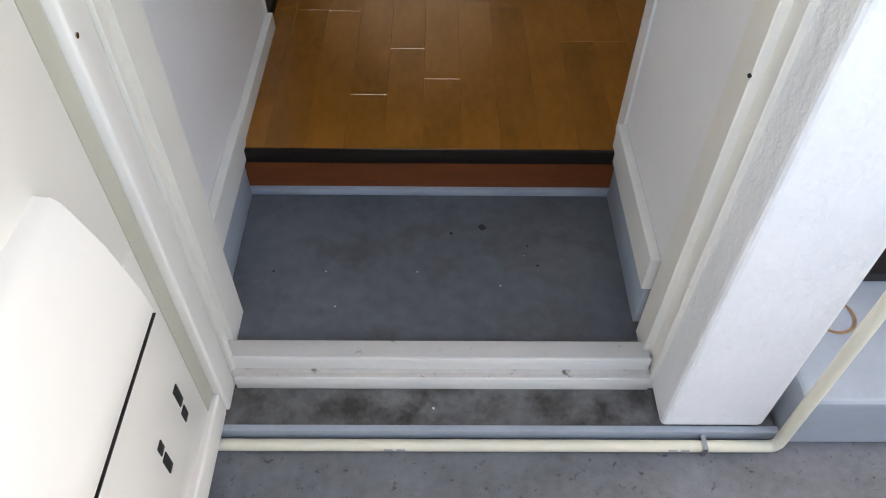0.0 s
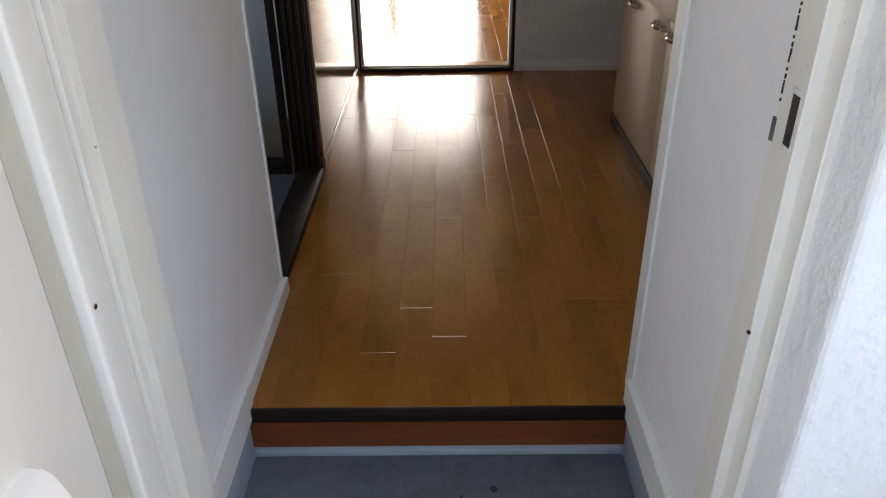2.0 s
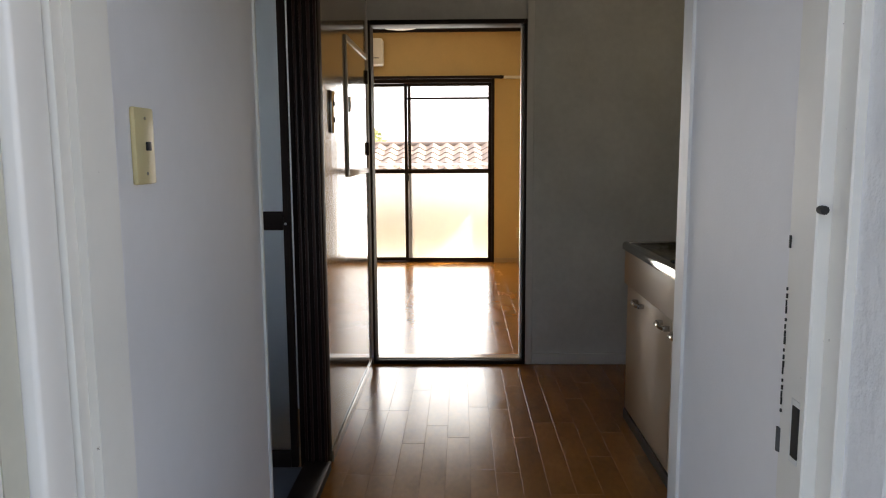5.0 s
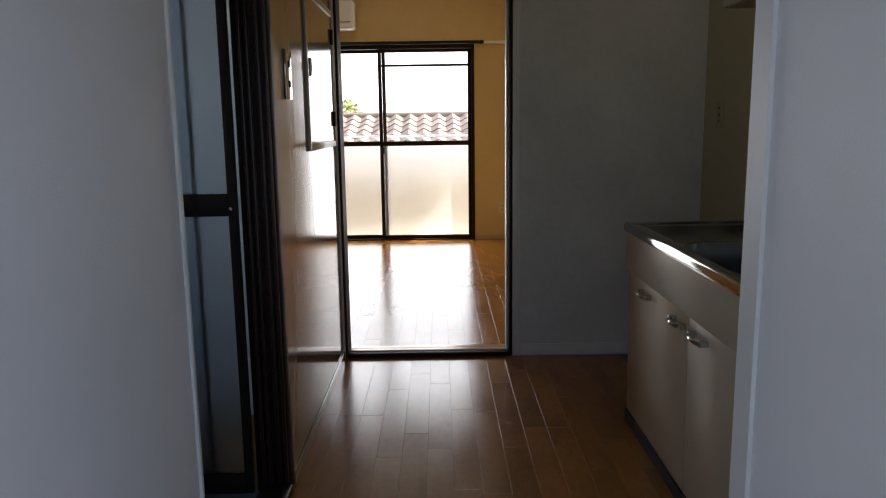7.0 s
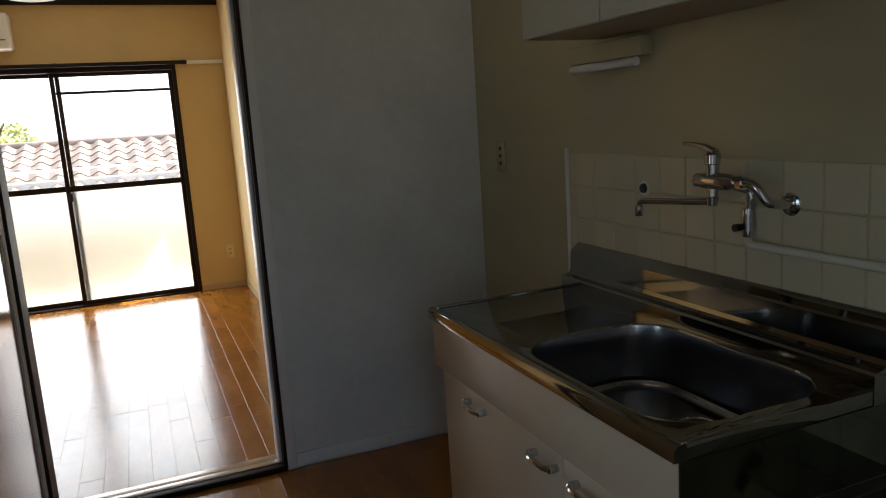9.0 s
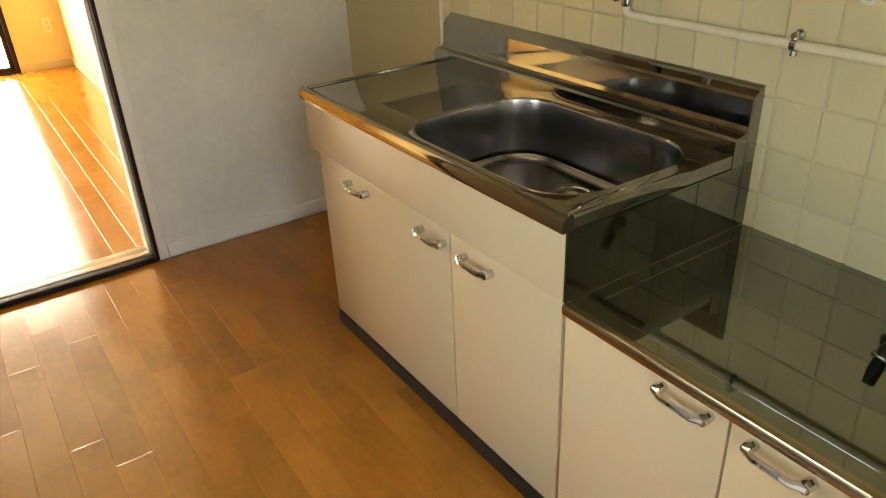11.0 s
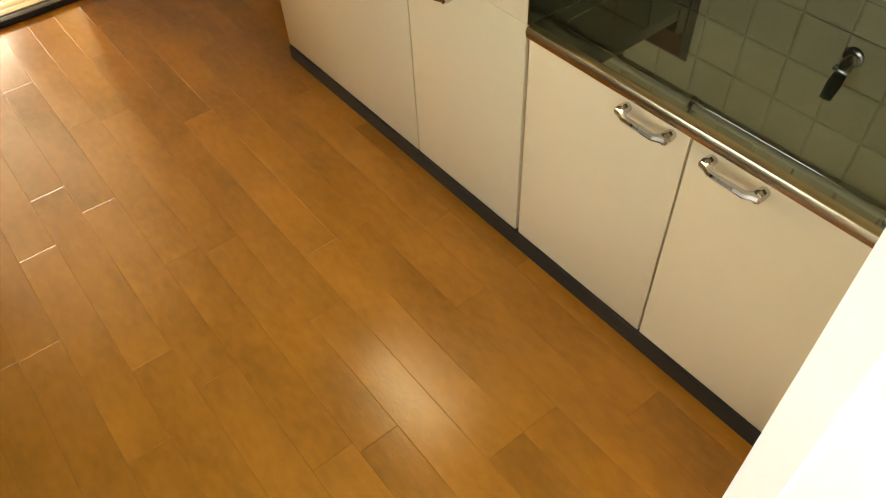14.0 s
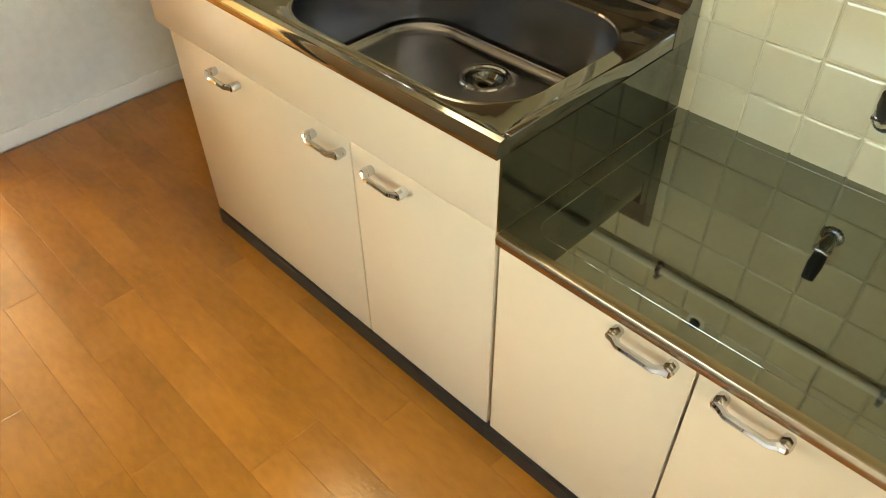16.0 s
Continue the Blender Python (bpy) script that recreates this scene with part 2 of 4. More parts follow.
def part(name, bm, material, parent=None, label="", smooth=True):
    ob = new(name, mesh(name, bm, material, smooth))
    if parent:
        ob.parent = parent
        ob.matrix_parent_inverse = Matrix.Translation(-Vector(parent.location))
    return tagged(ob, label)


def piece(name, me, parent, loc):
    ob = new(name, me)
    ob.parent = parent
    ob.matrix_parent_inverse = Matrix.Translation(-Vector(parent.location))
    ob.location = loc
    return ob


def structure(name, bm, material, label, category, smooth=False):
    return tagged(new(name, mesh(name, bm, material, smooth)), label, category, kind="structure")


def join(*boxes):
    bm = bmesh.new()
    for b in boxes:
        box(*b, bm=bm)
    return bm


# ---- plan ----
XL, XR = -0.356, 0.570      # faces of the entrance's side walls
XB = -0.362                 # face of the kitchen's west side
YS = -0.28                  # front of the door frame
YR = 0.235                  # front of the step up
YE = 0.31                   # end of the entrance's east wall
XW = 1.47                   # kitchen's east wall
YF = 3.037                  # wall between kitchen and room
YW = 6.955                  # window wall
XRW, XRE = -2.3, 0.91       # the room's side walls
ZG, ZL, ZP = -0.145, -0.21, -0.245   # entrance floor, ledge, walkway
HK, HR = 2.40, 2.52         # ceilings

# ---- floors ----
structure("floor_entrance", box(XL - 0.02, XR + 0.02, -0.23, YR + 0.02, ZG - 0.1, ZG), M_CONC, "dark grey stained concrete entrance floor", "floor")
structure("ledge", box(-0.9, 0.83, -0.385, -0.235, ZL - 0.1, ZL, 0.006), M_CONC_DARK, "dirty grey concrete ledge below the door sill", "ledge")
structure("ledge_edge", box(-0.9, 0.83, -0.3885, -0.374, ZL - 0.03, ZL + 0.0025, 0.002), M_GREYPAINT, "pale blue-grey painted front edge of the ledge", "ledge")
structure("walkway", box(-6, 6, -1.75, -0.384, ZP - 0.2, ZP), M_WALK, "grey speckled concrete outdoor walkway", "floor")
structure("subfloor_kitchen", box(-1.6, XW + 0.1, YR + 0.031, YF, -0.12, -0.012), M_GROOVE, "dark base under the kitchen boards", "floor")
structure("subfloor_room", box(XRW - 0.1, XRE + 0.1, YF, YW + 0.02, -0.12, -0.012), M_GROOVE, "dark base under the room's boards", "floor")

# ---- walls ----
structure("wall_entrance_west", box(XL - 0.12, XL, -0.16, 0.752, ZG - 0.1, HK), M_WALL, "pale lilac-white wallpapered entrance wall", "wall")
structure("wall_entrance_east", join((XR, XR + 0.12, -0.16, YE, ZG - 0.1, HK), (XR + 0.12, XW + 0.1, YE - 0.1, YE, -0.1, HK)), M_WALL, "white wallpapered entrance wall", "wall")
structure("wall_kitchen_east", box(XW, XW + 0.12, YE, YF, -0.1, HK), M_CREAM_WALL, "cream gloss-painted kitchen wall", "wall")
structure("wall_kitchen_north", join((0.515, XW + 0.12, YF, YF + 0.10, -0.1, HK), (XB, 0.515, YF, YF + 0.10, 1.925, HK), (-1.6, -0.372, YF, YF + 0.10, -0.1, HK)), M_GREY_WALL, "grey-white papered wall beside the room's doorway", "wall")
structure("wall_kitchen_west", join((XB - 0.03, XB, 1.66, YF, -0.02, HK), (XB - 0.03, XB, 0.752, 1.66, 2.02, HK)), M_GLOSS, "glossy varnished board wall", "wall")
structure("ceiling_kitchen", box(-1.7, XW + 0.12, -0.28, YF + 0.1, HK, HK + 0.1), M_CEIL, "pale kitchen ceiling", "ceiling")
structure("ceiling_room", box(XRW - 0.1, XRE + 0.1, YF + 0.1, YW + 0.1, HR, HR + 0.1), M_CEIL, "pale board ceiling of the room", "ceiling")
structure("wall_room_south", join((XRW, -0.372, YF + 0.1, YF + 0.12, -0.02, HR), (0.515, XRE, YF + 0.1, YF + 0.12, -0.02, HR), (-0.372, 0.515, YF + 0.1, YF + 0.12, 1.925, HR)), M_YELLOW_WALL, "ochre plaster wall", "wall")
structure("wall_room_east", box(XRE, XRE + 0.1, YF + 0.1, YW, -0.1, HR), M_YELLOW_WALL, "ochre plaster side wall", "wall")
structure("wall_room_west", box(XRW - 0.1, XRW, YF + 0.1, YW, -0.1, HR), M_YELLOW_WALL, "ochre plaster side wall", "wall")
WX0, WX1, WZ1 = -1.367, 0.513, 1.99
structure("wall_room_north", join((WX1, XRE + 0.1, YW, YW + 0.15, -0.1, HR), (XRW - 0.1, WX0, YW, YW + 0.15, -0.1, HR), (WX0, WX1, YW, YW + 0.15, WZ1, HR), (WX0, WX1, YW, YW + 0.15, -0.1, 0.0)), M_YELLOW_WALL, "ochre plaster wall round the big window", "wall")
# outside of the entrance
structure("wall_front_east", box(0.586, 0.80, -0.375, -0.16, ZL, 2.9, 0.012, 3), M_STUCCO, "rough white stucco pier beside the entrance", "wall")
structure("wall_front_far", join((0.80, 6, 0.10, 0.25, ZP, 2.9)), M_STUCCO, "rough white stucco outer wall", "wall")
structure("wall_front_west", box(-6, -0.36, -0.30, -0.16, ZP, 2.9), M_STUCCO, "rough white stucco outer wall", "wall")
structure("wall_front_head", box(-0.40, 0.80, -0.375, -0.16, 1.95, 2.9), M_STUCCO, "rough white stucco above the entrance", "wall")
# Unseen slab, added to limit the skylight reaching the entrance and kitchen.
structure("skylight_blocker_slab", box(-6, 6, -1.20, -0.38, 2.75, 2.9), M_CEIL, "unseen slab added above the walkway to limit the skylight", "ceiling")
# Unseen parapet, added; its height sets how much low skylight enters.
structure("skylight_blocker_parapet", box(-6, 6, -1.90, -1.75, ZP, 0.80), M_STUCCO, "unseen parapet added along the walkway to block low skylight", "wall")

# ---- entrance: step, frame, open door ----
step = structure("entrance_step", box(XL, XR, YR + 0.004, YR + 0.03, ZG + 0.022, -0.02), M_RISER, "red-brown wooden riser of the entrance step", "step")
part("nosing", box(XL, XR, YR - 0.006, YR + 0.007, -0.037, 0.001, 0.003), M_NOSE, step, "black-brown edge strip")
part("base_strip", box(XL, XR, YR - 0.008, YR + 0.02, ZG, ZG + 0.022, 0.004), M_GREYPAINT, step, "blue-grey painted strip")


def entrance_baseboard(name, x, s):
    """s is the side to which the board stands proud."""
    ob = structure(name, box(min(x, x + s * 0.022), max(x, x + s * 0.022), -0.158, 0.262, -0.03, 0.064, 0.003), M_TRIM, "white-painted baseboard of the entrance", "baseboard")
    part("painted_skirting", box(min(x, x + s * 0.016), max(x, x + s * 0.016), -0.158, YR - 0.008, ZG, -0.031, 0.002), M_GREYPAINT, ob, "blue-grey painted skirting")


entrance_baseboard("baseboard_entrance_west", XL, 1)
entrance_baseboard("baseboard_entrance_east", XR, -1)
structure("baseboard_hall_west", box(XL, XL + 0.020, 0.263, 0.752, 0, 0.05, 0.002), M_TRIM, "white-painted baseboard", "baseboard")
structure("corner_trim_west", box(XL - 0.02, XL + 0.006, 0.740, 0.7525, 0, HK, 0.002), M_TRIM, "white corner strip at the wall's end", "trim")
structure("corner_trim_east", join((XR - 0.006, XR + 0.03, YE - 0.045, YE + 0.008, 0, HK)), M_TRIM, "white corner strip at the wall's end", "trim")

frame_ob = structure("door_frame", extrude_z([(-0.295, -0.28), (-0.295, -0.262), (-0.312, -0.262), (-0.312, -0.225), (-0.300, -0.225), (-0.300, -0.135), (XL, -0.13), (-0.42, -0.13), (-0.42, -0.28)], ZL, 1.95), M_FRAME, "cream-painted steel door frame with a scuffed sill", "door frame")
part("east_jamb", extrude_z([(0.594, -0.285), (0.5765, -0.285), (0.5745, -0.283), (0.5745, -0.247), (0.5595, -0.247), (0.5575, -0.245), (0.5575, -0.182), (0.5685, -0.176), (0.5685, -0.159), (0.62, -0.159), (0.62, -0.285)], ZL, 1.95), M_FRAME, frame_ob)
part("head", box(-0.42, 0.62, -0.285, -0.13, 1.90, 1.99, 0.004), M_FRAME, frame_ob)
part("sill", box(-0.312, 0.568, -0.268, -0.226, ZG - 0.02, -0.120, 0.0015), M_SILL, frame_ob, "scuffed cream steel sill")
part("sill_lip", box(-0.306, 0.570, -0.2735, -0.2655, ZG - 0.015, -0.1175, 0.0025), M_TRIM, frame_ob, "white edge strip along the sill")
part("apron_lip", box(-0.298, 0.577, -0.2895, -0.2825, ZL, -0.170, 0.002), M_TRIM, frame_ob, "bright lower edge of the sill step")
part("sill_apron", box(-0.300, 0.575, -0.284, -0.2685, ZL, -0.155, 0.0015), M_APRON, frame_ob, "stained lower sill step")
part("strike_hole", box(0.5560, 0.5580, -0.234, -0.217, 0.836, 0.900), M_BLACK, frame_ob, "black latch hole")
part("strike_rim", join((0.5566, 0.5580, -0.216, -0.212, 0.828, 0.908), (0.5566, 0.5580, -0.234, -0.217, 0.901, 0.908), (0.5566, 0.5580, -0.234, -0.217, 0.828, 0.835)), M_TRIM, frame_ob, "bright edge of the latch hole")
for k in range(17):
    part("chipped_paint", box(0.5558, 0.5580, -0.1860 + 0.0007 * (k % 3), -0.1832, 0.880 + k * 0.0098, 0.880 + k * 0.0098 + 0.004 + 0.0018 * (k * 7 % 4)), M_BLACK, frame_ob, "dark chipped paint along the joint")
part("chipped_paint", box(0.5558, 0.5580, -0.187, -0.1825, 1.090, 1.106, 0.0008), M_BLACK, frame_ob, "dark chipped paint along the joint")
part("torn_sheet", extrude_z([(0.5578, -0.186), (0.5552, -0.180), (0.5560, -0.1755), (0.5590, -0.180)], 0.826, 0.858), M_CONC_DARK, frame_ob, "torn grey sheet edge")
part("bumper", tube([(0.562, -0.245, 1.142), (0.562, -0.256, 1.142)], 0.0052, 10), M_BLACK, frame_ob, "black rubber bumper")
part("bumper", tube([(0.555, -0.245, 0.566), (0.555, -0.249, 0.566)], 0.0028, 10), M_BLACK, frame_ob, "small black screw")

door = thing("entrance_door", (-0.34, -0.70, ZP + 0.03), "ivory painted steel entrance door standing wide open", "door")
DY0 = -1.13
part("leaf", box(-0.365, -0.326, DY0, -0.285, -0.20, 1.90, 0.003), M_DOOR, door)
part("hinge_stile", box(-0.340, -0.300, -0.348, -0.284, -0.20, 1.90, 0.006, 3), M_DOOR, door, "raised rim along the hinge edge")
part("bottom_rail", box(-0.340, -0.306, DY0, -0.349, -0.20, -0.125, 0.006, 3), M_DOOR, door)
part("inner_panel", box(-0.335, -0.314, DY0 + 0.04, -0.394, -0.11, 1.86, 0.008, 3), M_DOOR, door, "slightly raised inner sheet")
# Olive strip fills the groove, darker than the door paint.
part("groove_strip", box(-0.330, -0.317, -0.392, -0.349, -0.12, 1.86, 0.002), mat("olive_groove_fill", (0.52, 0.51, 0.43), 0.5), door, "olive-grey strip in the groove beside the hinge rim")
bm = bmesh.new()
prof = [(-0.318, 0.605), (-0.300, 0.602), (-0.285, 0.588), (-0.262, 0.52), (-0.246, 0.44), (-0.242, 0.397), (-0.248, 0.384), (-0.318, 0.382)]
extrude_y(prof, -0.98, -0.515, bm)
bmesh.ops.bevel(bm, geom=[e for e in bm.edges if abs(e.verts[0].co.y - e.verts[1].co.y) < 1e-5], offset=0.012, segments=3, affect="EDGES")
mbox = part("mail_receiver", bm, M_DOOR, door, "rounded ivory mail catcher box")
# Black strip paints the dark gap and shadow below the catcher box.
part("lower_edge_shadow", box(-0.300, -0.2455, -0.97, -0.520, 0.3792, 0.3809), M_BLACK, mbox)
cover = part("cover_plate", box(-0.318, -0.3105, -0.93, -0.405, -0.06, 0.375, 0.004), M_DOOR, door, "lower cover plate")
for y, z0, z1 in ((-0.466, 0.045, 0.094), (-0.472, 0.004, 0.034), (-0.567, 0.070, 0.094), (-0.571, 0.016, 0.060)):
    part("slot", box(-0.3115, -0.3085, y - 0.009, y + 0.009, z0, z1, 0.001), M_BLACK, cover, "black slot")
part("latch", box(-0.312, -0.302, -0.70, -0.655, 0.03, 0.075, 0.003), M_DOOR, cover)
part("screw", tube([(-0.301, -0.337, 0.68), (-0.298, -0.337, 0.68)], 0.004, 8), M_CHROME, door)
part("hinge", tube([(-0.330, -0.283, 0.25), (-0.330, -0.283, 0.37)], 0.009, 10), M_CHROME, door)
part("hinge", tube([(-0.330, -0.283, 1.45), (-0.330, -0.283, 1.57)], 0.009, 10), M_CHROME, door)

# outdoor pipe and kerb
pipe = thing("water_pipe", (0.2, -0.41, ZP), "ivory plastic water pipe along the ledge and up the pier", "pipe")
part("tube", tube(arc([(-1.2, -0.408, ZP + 0.014), (0.825, -0.408, ZP + 0.014), (0.825, -0.408, 2.4)], 6, 0.022), 0.0125, 14), M_PIPE, pipe)
part("clamp", join((0.668, 0.678, -0.424, -0.390, ZP, ZP + 0.031), (0.664, 0.682, -0.388, -0.384, ZP, ZP + 0.035)), M_CHROME, pipe, "metal pipe clamp")
for x in (0.02, 0.045, 0.60, 0.625):
    part("print_mark", box(x, x + 0.018, -0.4215, -0.4185, ZP + 0.016, ZP + 0.020), mat("pipe_print", (0.4, 0.4, 0.4), 0.5), pipe, "faded print")
structure("kerb_block", box(0.836, 2.6, -0.395, 0.10, ZP, -0.075, 0.012, 3), M_GREYPAINT, "blue-grey painted concrete kerb with a rust stain", "kerb")
mbx = thing("meter_box", (1.1, -0.02, -0.075), "dark metal box standing on the kerb", "meter box")
part("case", box(0.93, 1.35, -0.10, 0.09, -0.075, 0.35, 0.006), M_BLACK, mbx)
part("lid", box(0.925, 1.355, -0.106, -0.100, -0.04, 0.33, 0.003), M_BROWN, mbx)
st = thing("rust_ring", (0.96, -0.20, -0.075), "rusty ring stain on the kerb's top", "stain")
bm = bmesh.new()
for k in range(40):
    a, b = k * math.tau / 40, (k + 1) * math.tau / 40
    q = [bm.verts.new((0.955 + r * math.cos(t), -0.19 + r * math.sin(t), -0.0735)) for r, t in ((0.040, a), (0.047, a), (0.047, b), (0.040, b))]
    bm.faces.new(q)
part("ring", bm, mat("rust", (0.30, 0.17, 0.08), 0.8, vary=0.4, scale=30), st)


rng = random.Random(11)
for nm, col, lab, spots_ in (("paint_speck", (0.62, 0.62, 0.6), "white paint speck on the grey floor", [(-0.13, -0.02, 0.0022), (0.08, -0.02, 0.0022), (-0.10, -0.12, 0.002), (0.27, -0.06, 0.0022), (0.12, -0.335, 0.003), (0.33, 0.03, 0.0016)]),
                             ("dirt_spot", (0.03, 0.03, 0.03), "dark dirt spot on the grey floor", [(0.235, 0.12, 0.009), (0.36, 0.0, 0.004), (0.34, 0.06, 0.003), (0.16, 0.10, 0.004), (-0.25, -0.02, 0.003)])):
    m_ = mat(nm, col, 0.7, vary=0.1, scale=30)
    for x, y, r in spots_:
        bm = bmesh.new()
        z = (ZL if y < -0.3 else ZG) + 0.0006
        bm.faces.new([bm.verts.new((x + r * rng.uniform(0.7, 1.3) * math.cos(k * math.tau / 9), y + r * rng.uniform(0.7, 1.3) * math.sin(k * math.tau / 9), z)) for k in range(9)])
        tagged(new(nm, mesh(nm, bm, m_)), lab, "stain", "spots on the entrance floor")


def switch_plate(name, x, y, z, w, h, label, toggles, s=1, material=None):
    t = thing(name, (x, y, z - h / 2), label, "switch")
    part("plate", box(x, x + s * 0.009, y - w / 2, y + w / 2, z - h / 2, z + h / 2, 0.003), material or M_PLATE, t)
    for ty, tz, tw, th in toggles:
        part("toggle", box(x + s * 0.009, x + s * 0.013, y + ty - tw / 2, y + ty + tw / 2, z + tz - th / 2, z + tz + th / 2, 0.001), M_BLACK, t, "dark toggle")
    for e in (-1, 1):
        part("screw", tube([(x + s * 0.0085, y, z + e * h * 0.36), (x + s * 0.0098, y, z + e * h * 0.36)], 0.003, 8), M_CHROME, t)
    return t


switch_plate("light_switch", XL, 0.068, 1.222, 0.070, 0.120, "yellowed plastic light switch plate on the entrance wall", [(0.006, 0, 0.014, 0.014)])

# ---- bathroom folding door, folded open against the far post ----
bd = thing("bathroom_door", (-0.44, 1.2, 0.0), "dark brown folding bathroom door with blue frosted panes, folded open", "door")
for n, b in (("frame_post", (-0.468, XB + 0.004, 1.592, 1.66, 0.0, 2.02)), ("frame_post", (-0.56, -0.400, 0.768, 0.79, 0.0, 2.02)), ("frame_head", (-0.56, XB, 0.752, 1.66, 1.95, 2.02)), ("frame_sill", (-0.452, XB + 0.012, 0.752, 1.592, 0.0, 0.035))):
    part(n, box(*b, 0.004), M_BROWN, bd)
for x, w, y in ((-0.3665, 0.010, 1.576), (-0.391, 0.012, 1.584), (-0.418, 0.009, 1.572), (-0.442, 0.010, 1.580)):
    part("frame_rib", box(x - w / 2, x + w / 2, y, 1.5915, 0.036, 1.95, 0.003), M_BROWN_GLOSS, bd, "rib of the door track with its red-brown highlight in the colour")


def folded_leaf(x0, x1, y, rail, w=0.026):
    """One leaf of the folded door, standing across the opening."""
    leaf = part("leaf", box(x1 - w, x1, y, y + 0.028, 0.040, 1.94, 0.004), M_BROWN, bd)
    part("stile", box(x0, x0 + 0.026, y, y + 0.028, 0.040, 1.94, 0.004), M_BROWN, leaf)
    for z0, z1 in ((0.040, 0.105), rail, (1.86, 1.94)):
        part("rail", box(x0 + 0.026, x1 - w, y - 0.003, y + 0.026, z0, z1, 0.004), M_BROWN, leaf)
    for z0, z1 in ((0.105, rail[0]), (rail[1], 1.86)):
        part("pane", box(x0 + 0.026, x1 - w, y + 0.011, y + 0.016, z0, z1), M_BATHGLASS, leaf, "blue-grey frosted pane")
    return leaf


front_leaf = folded_leaf(-0.852, -0.462, 1.520, (0.935, 1.002))
part("knob", tube([(-0.476, 1.518, 0.959), (-0.476, 1.508, 0.959)], [0.006, 0.005], 12), M_CHROME, front_leaf)
folded_leaf(-0.905, -0.598, 1.556, (0.935, 1.002), 0.003)
structure("bath_threshold", box(-0.95, -0.4525, 0.755, 1.592, 0.0, 0.012, 0.002), mat("dark_blue_grey_stone", (0.09, 0.10, 0.12), 0.5), "blue-grey threshold of the bathroom", "threshold")
# The opening in the unseen west wall is added so daylight brightens the panes.
structure("bathroom_walls", join((-1.70, -1.60, 0.60, 3.1, -0.1, 0.9), (-1.70, -1.60, 0.60, 3.1, 2.0, HK), (-1.70, -1.60, 0.60, 0.85, 0.9, 2.0), (-1.70, -1.60, 2.15, 3.1, 0.9, 2.0), (-1.60, -0.47, 0.60, 0.752, -0.1, HK), (-1.60, -0.393, 2.30, 2.40, -0.1, HK), (-1.6, -0.56, 0.752, 1.66, -0.1, -0.02), (-1.6, -0.393, 1.66, 2.30, -0.1, -0.02)), mat("pale_blue_bath_panel", (0.74, 0.78, 0.80), 0.4), "pale blue bathroom walls with an added opening for daylight", "wall")

# ---- west side of the kitchen: hatch panel, switches, skirting ----
hatch = thing("wall_hatch", (XB, 2.62, 1.12), "glossy varnished wall hatch with a thin pale frame", "hatch")
part("panel", box(XB, XB + 0.004, 2.248, 2.93, 1.13, 1.70), M_HATCH, hatch)
for b in ((2.222, 2.247), (2.931, 2.950)):
    part("stile", box(XB, XB + 0.010, b[0], b[1], 1.10, 1.73, 0.004), M_HATCH_FRAME, hatch, "thin pale moulding")
for z in (1.10, 1.702):
    part("rail", box(XB, XB + 0.010, 2.2475, 2.9305, z, z + 0.028, 0.004), M_HATCH_FRAME, hatch, "thin pale moulding")
pull = part("pull", box(XB + 0.004, XB + 0.009, 2.305, 2.345, 1.395, 1.465, 0.003), M_CHROME, hatch, "chrome pull plate")
part("pull_slot", box(XB + 0.009, XB + 0.0098, 2.315, 2.335, 1.412, 1.446), M_BLACK, pull, "dark finger slot")
for z in (1.195, 1.575):
    part("hinge", box(XB + 0.004, XB + 0.015, 2.905, 2.9305, z, z + 0.07, 0.003), M_BROWN, hatch, "dark hinge")
switch_plate("kitchen_switch", XB, 1.865, 1.370, 0.095, 0.165, "bright metal switch plate with two dark buttons", [(0.0, 0.035, 0.018, 0.022), (0.0, -0.03, 0.018, 0.022)], material=M_STEEL)
structure("baseboard_kitchen_west", box(XB, XB + 0.008, 1.665, YF - 0.04, 0, 0.045, 0.002), M_GLOSS, "glossy wooden baseboard", "baseboard")
structure("baseboard_kitchen_north", box(0.555, XW, YF - 0.010, YF, 0, 0.06, 0.002), M_TRIM, "white baseboard below the grey wall", "baseboard")

# ---- doorway to the room ----
dw = structure("doorway_frame", box(-0.3715, -0.343, YF - 0.012, YF + 0.13, 0, 1.925, 0.003), M_BROWN, "dark brown doorway frame with a pale inner strip", "door frame")
part("east_post", box(0.500, 0.515, YF - 0.012, YF + 0.13, 0, 1.925, 0.003), M_BROWN, dw)
part("head", box(-0.343, 0.500, YF - 0.012, YF + 0.13, 1.900, 1.925, 0.003), M_BROWN, dw)
part("threshold", box(-0.343, 0.500, YF - 0.018, YF + 0.02, 0, 0.022, 0.003), M_BROWN, dw)
part("track", box(-0.343, 0.500, YF + 0.021, YF + 0.06, 0, 0.026, 0.003), M_PALE_ALU, dw, "pale metal track")
part("track", box(-0.343, 0.500, YF + 0.070, YF + 0.125, 0, 0.020, 0.003), M_PALE_ALU, dw, "pale metal track")
part("inner_strip", box(0.487, 0.500, YF + 0.03, YF + 0.11, 0.026, 1.900, 0.003), M_TRIM, dw, "pale strip")
part("outer_trim", box(0.515, 0.553, YF - 0.014, YF, 0, 2.02, 0.003), M_TRIM, dw, "grey-white trim")
part("west_trim", box(XB - 0.001, XB + 0.007, YF - 0.040, YF - 0.014, 0, 2.02, 0.003), M_TRIM, dw, "pale trim")

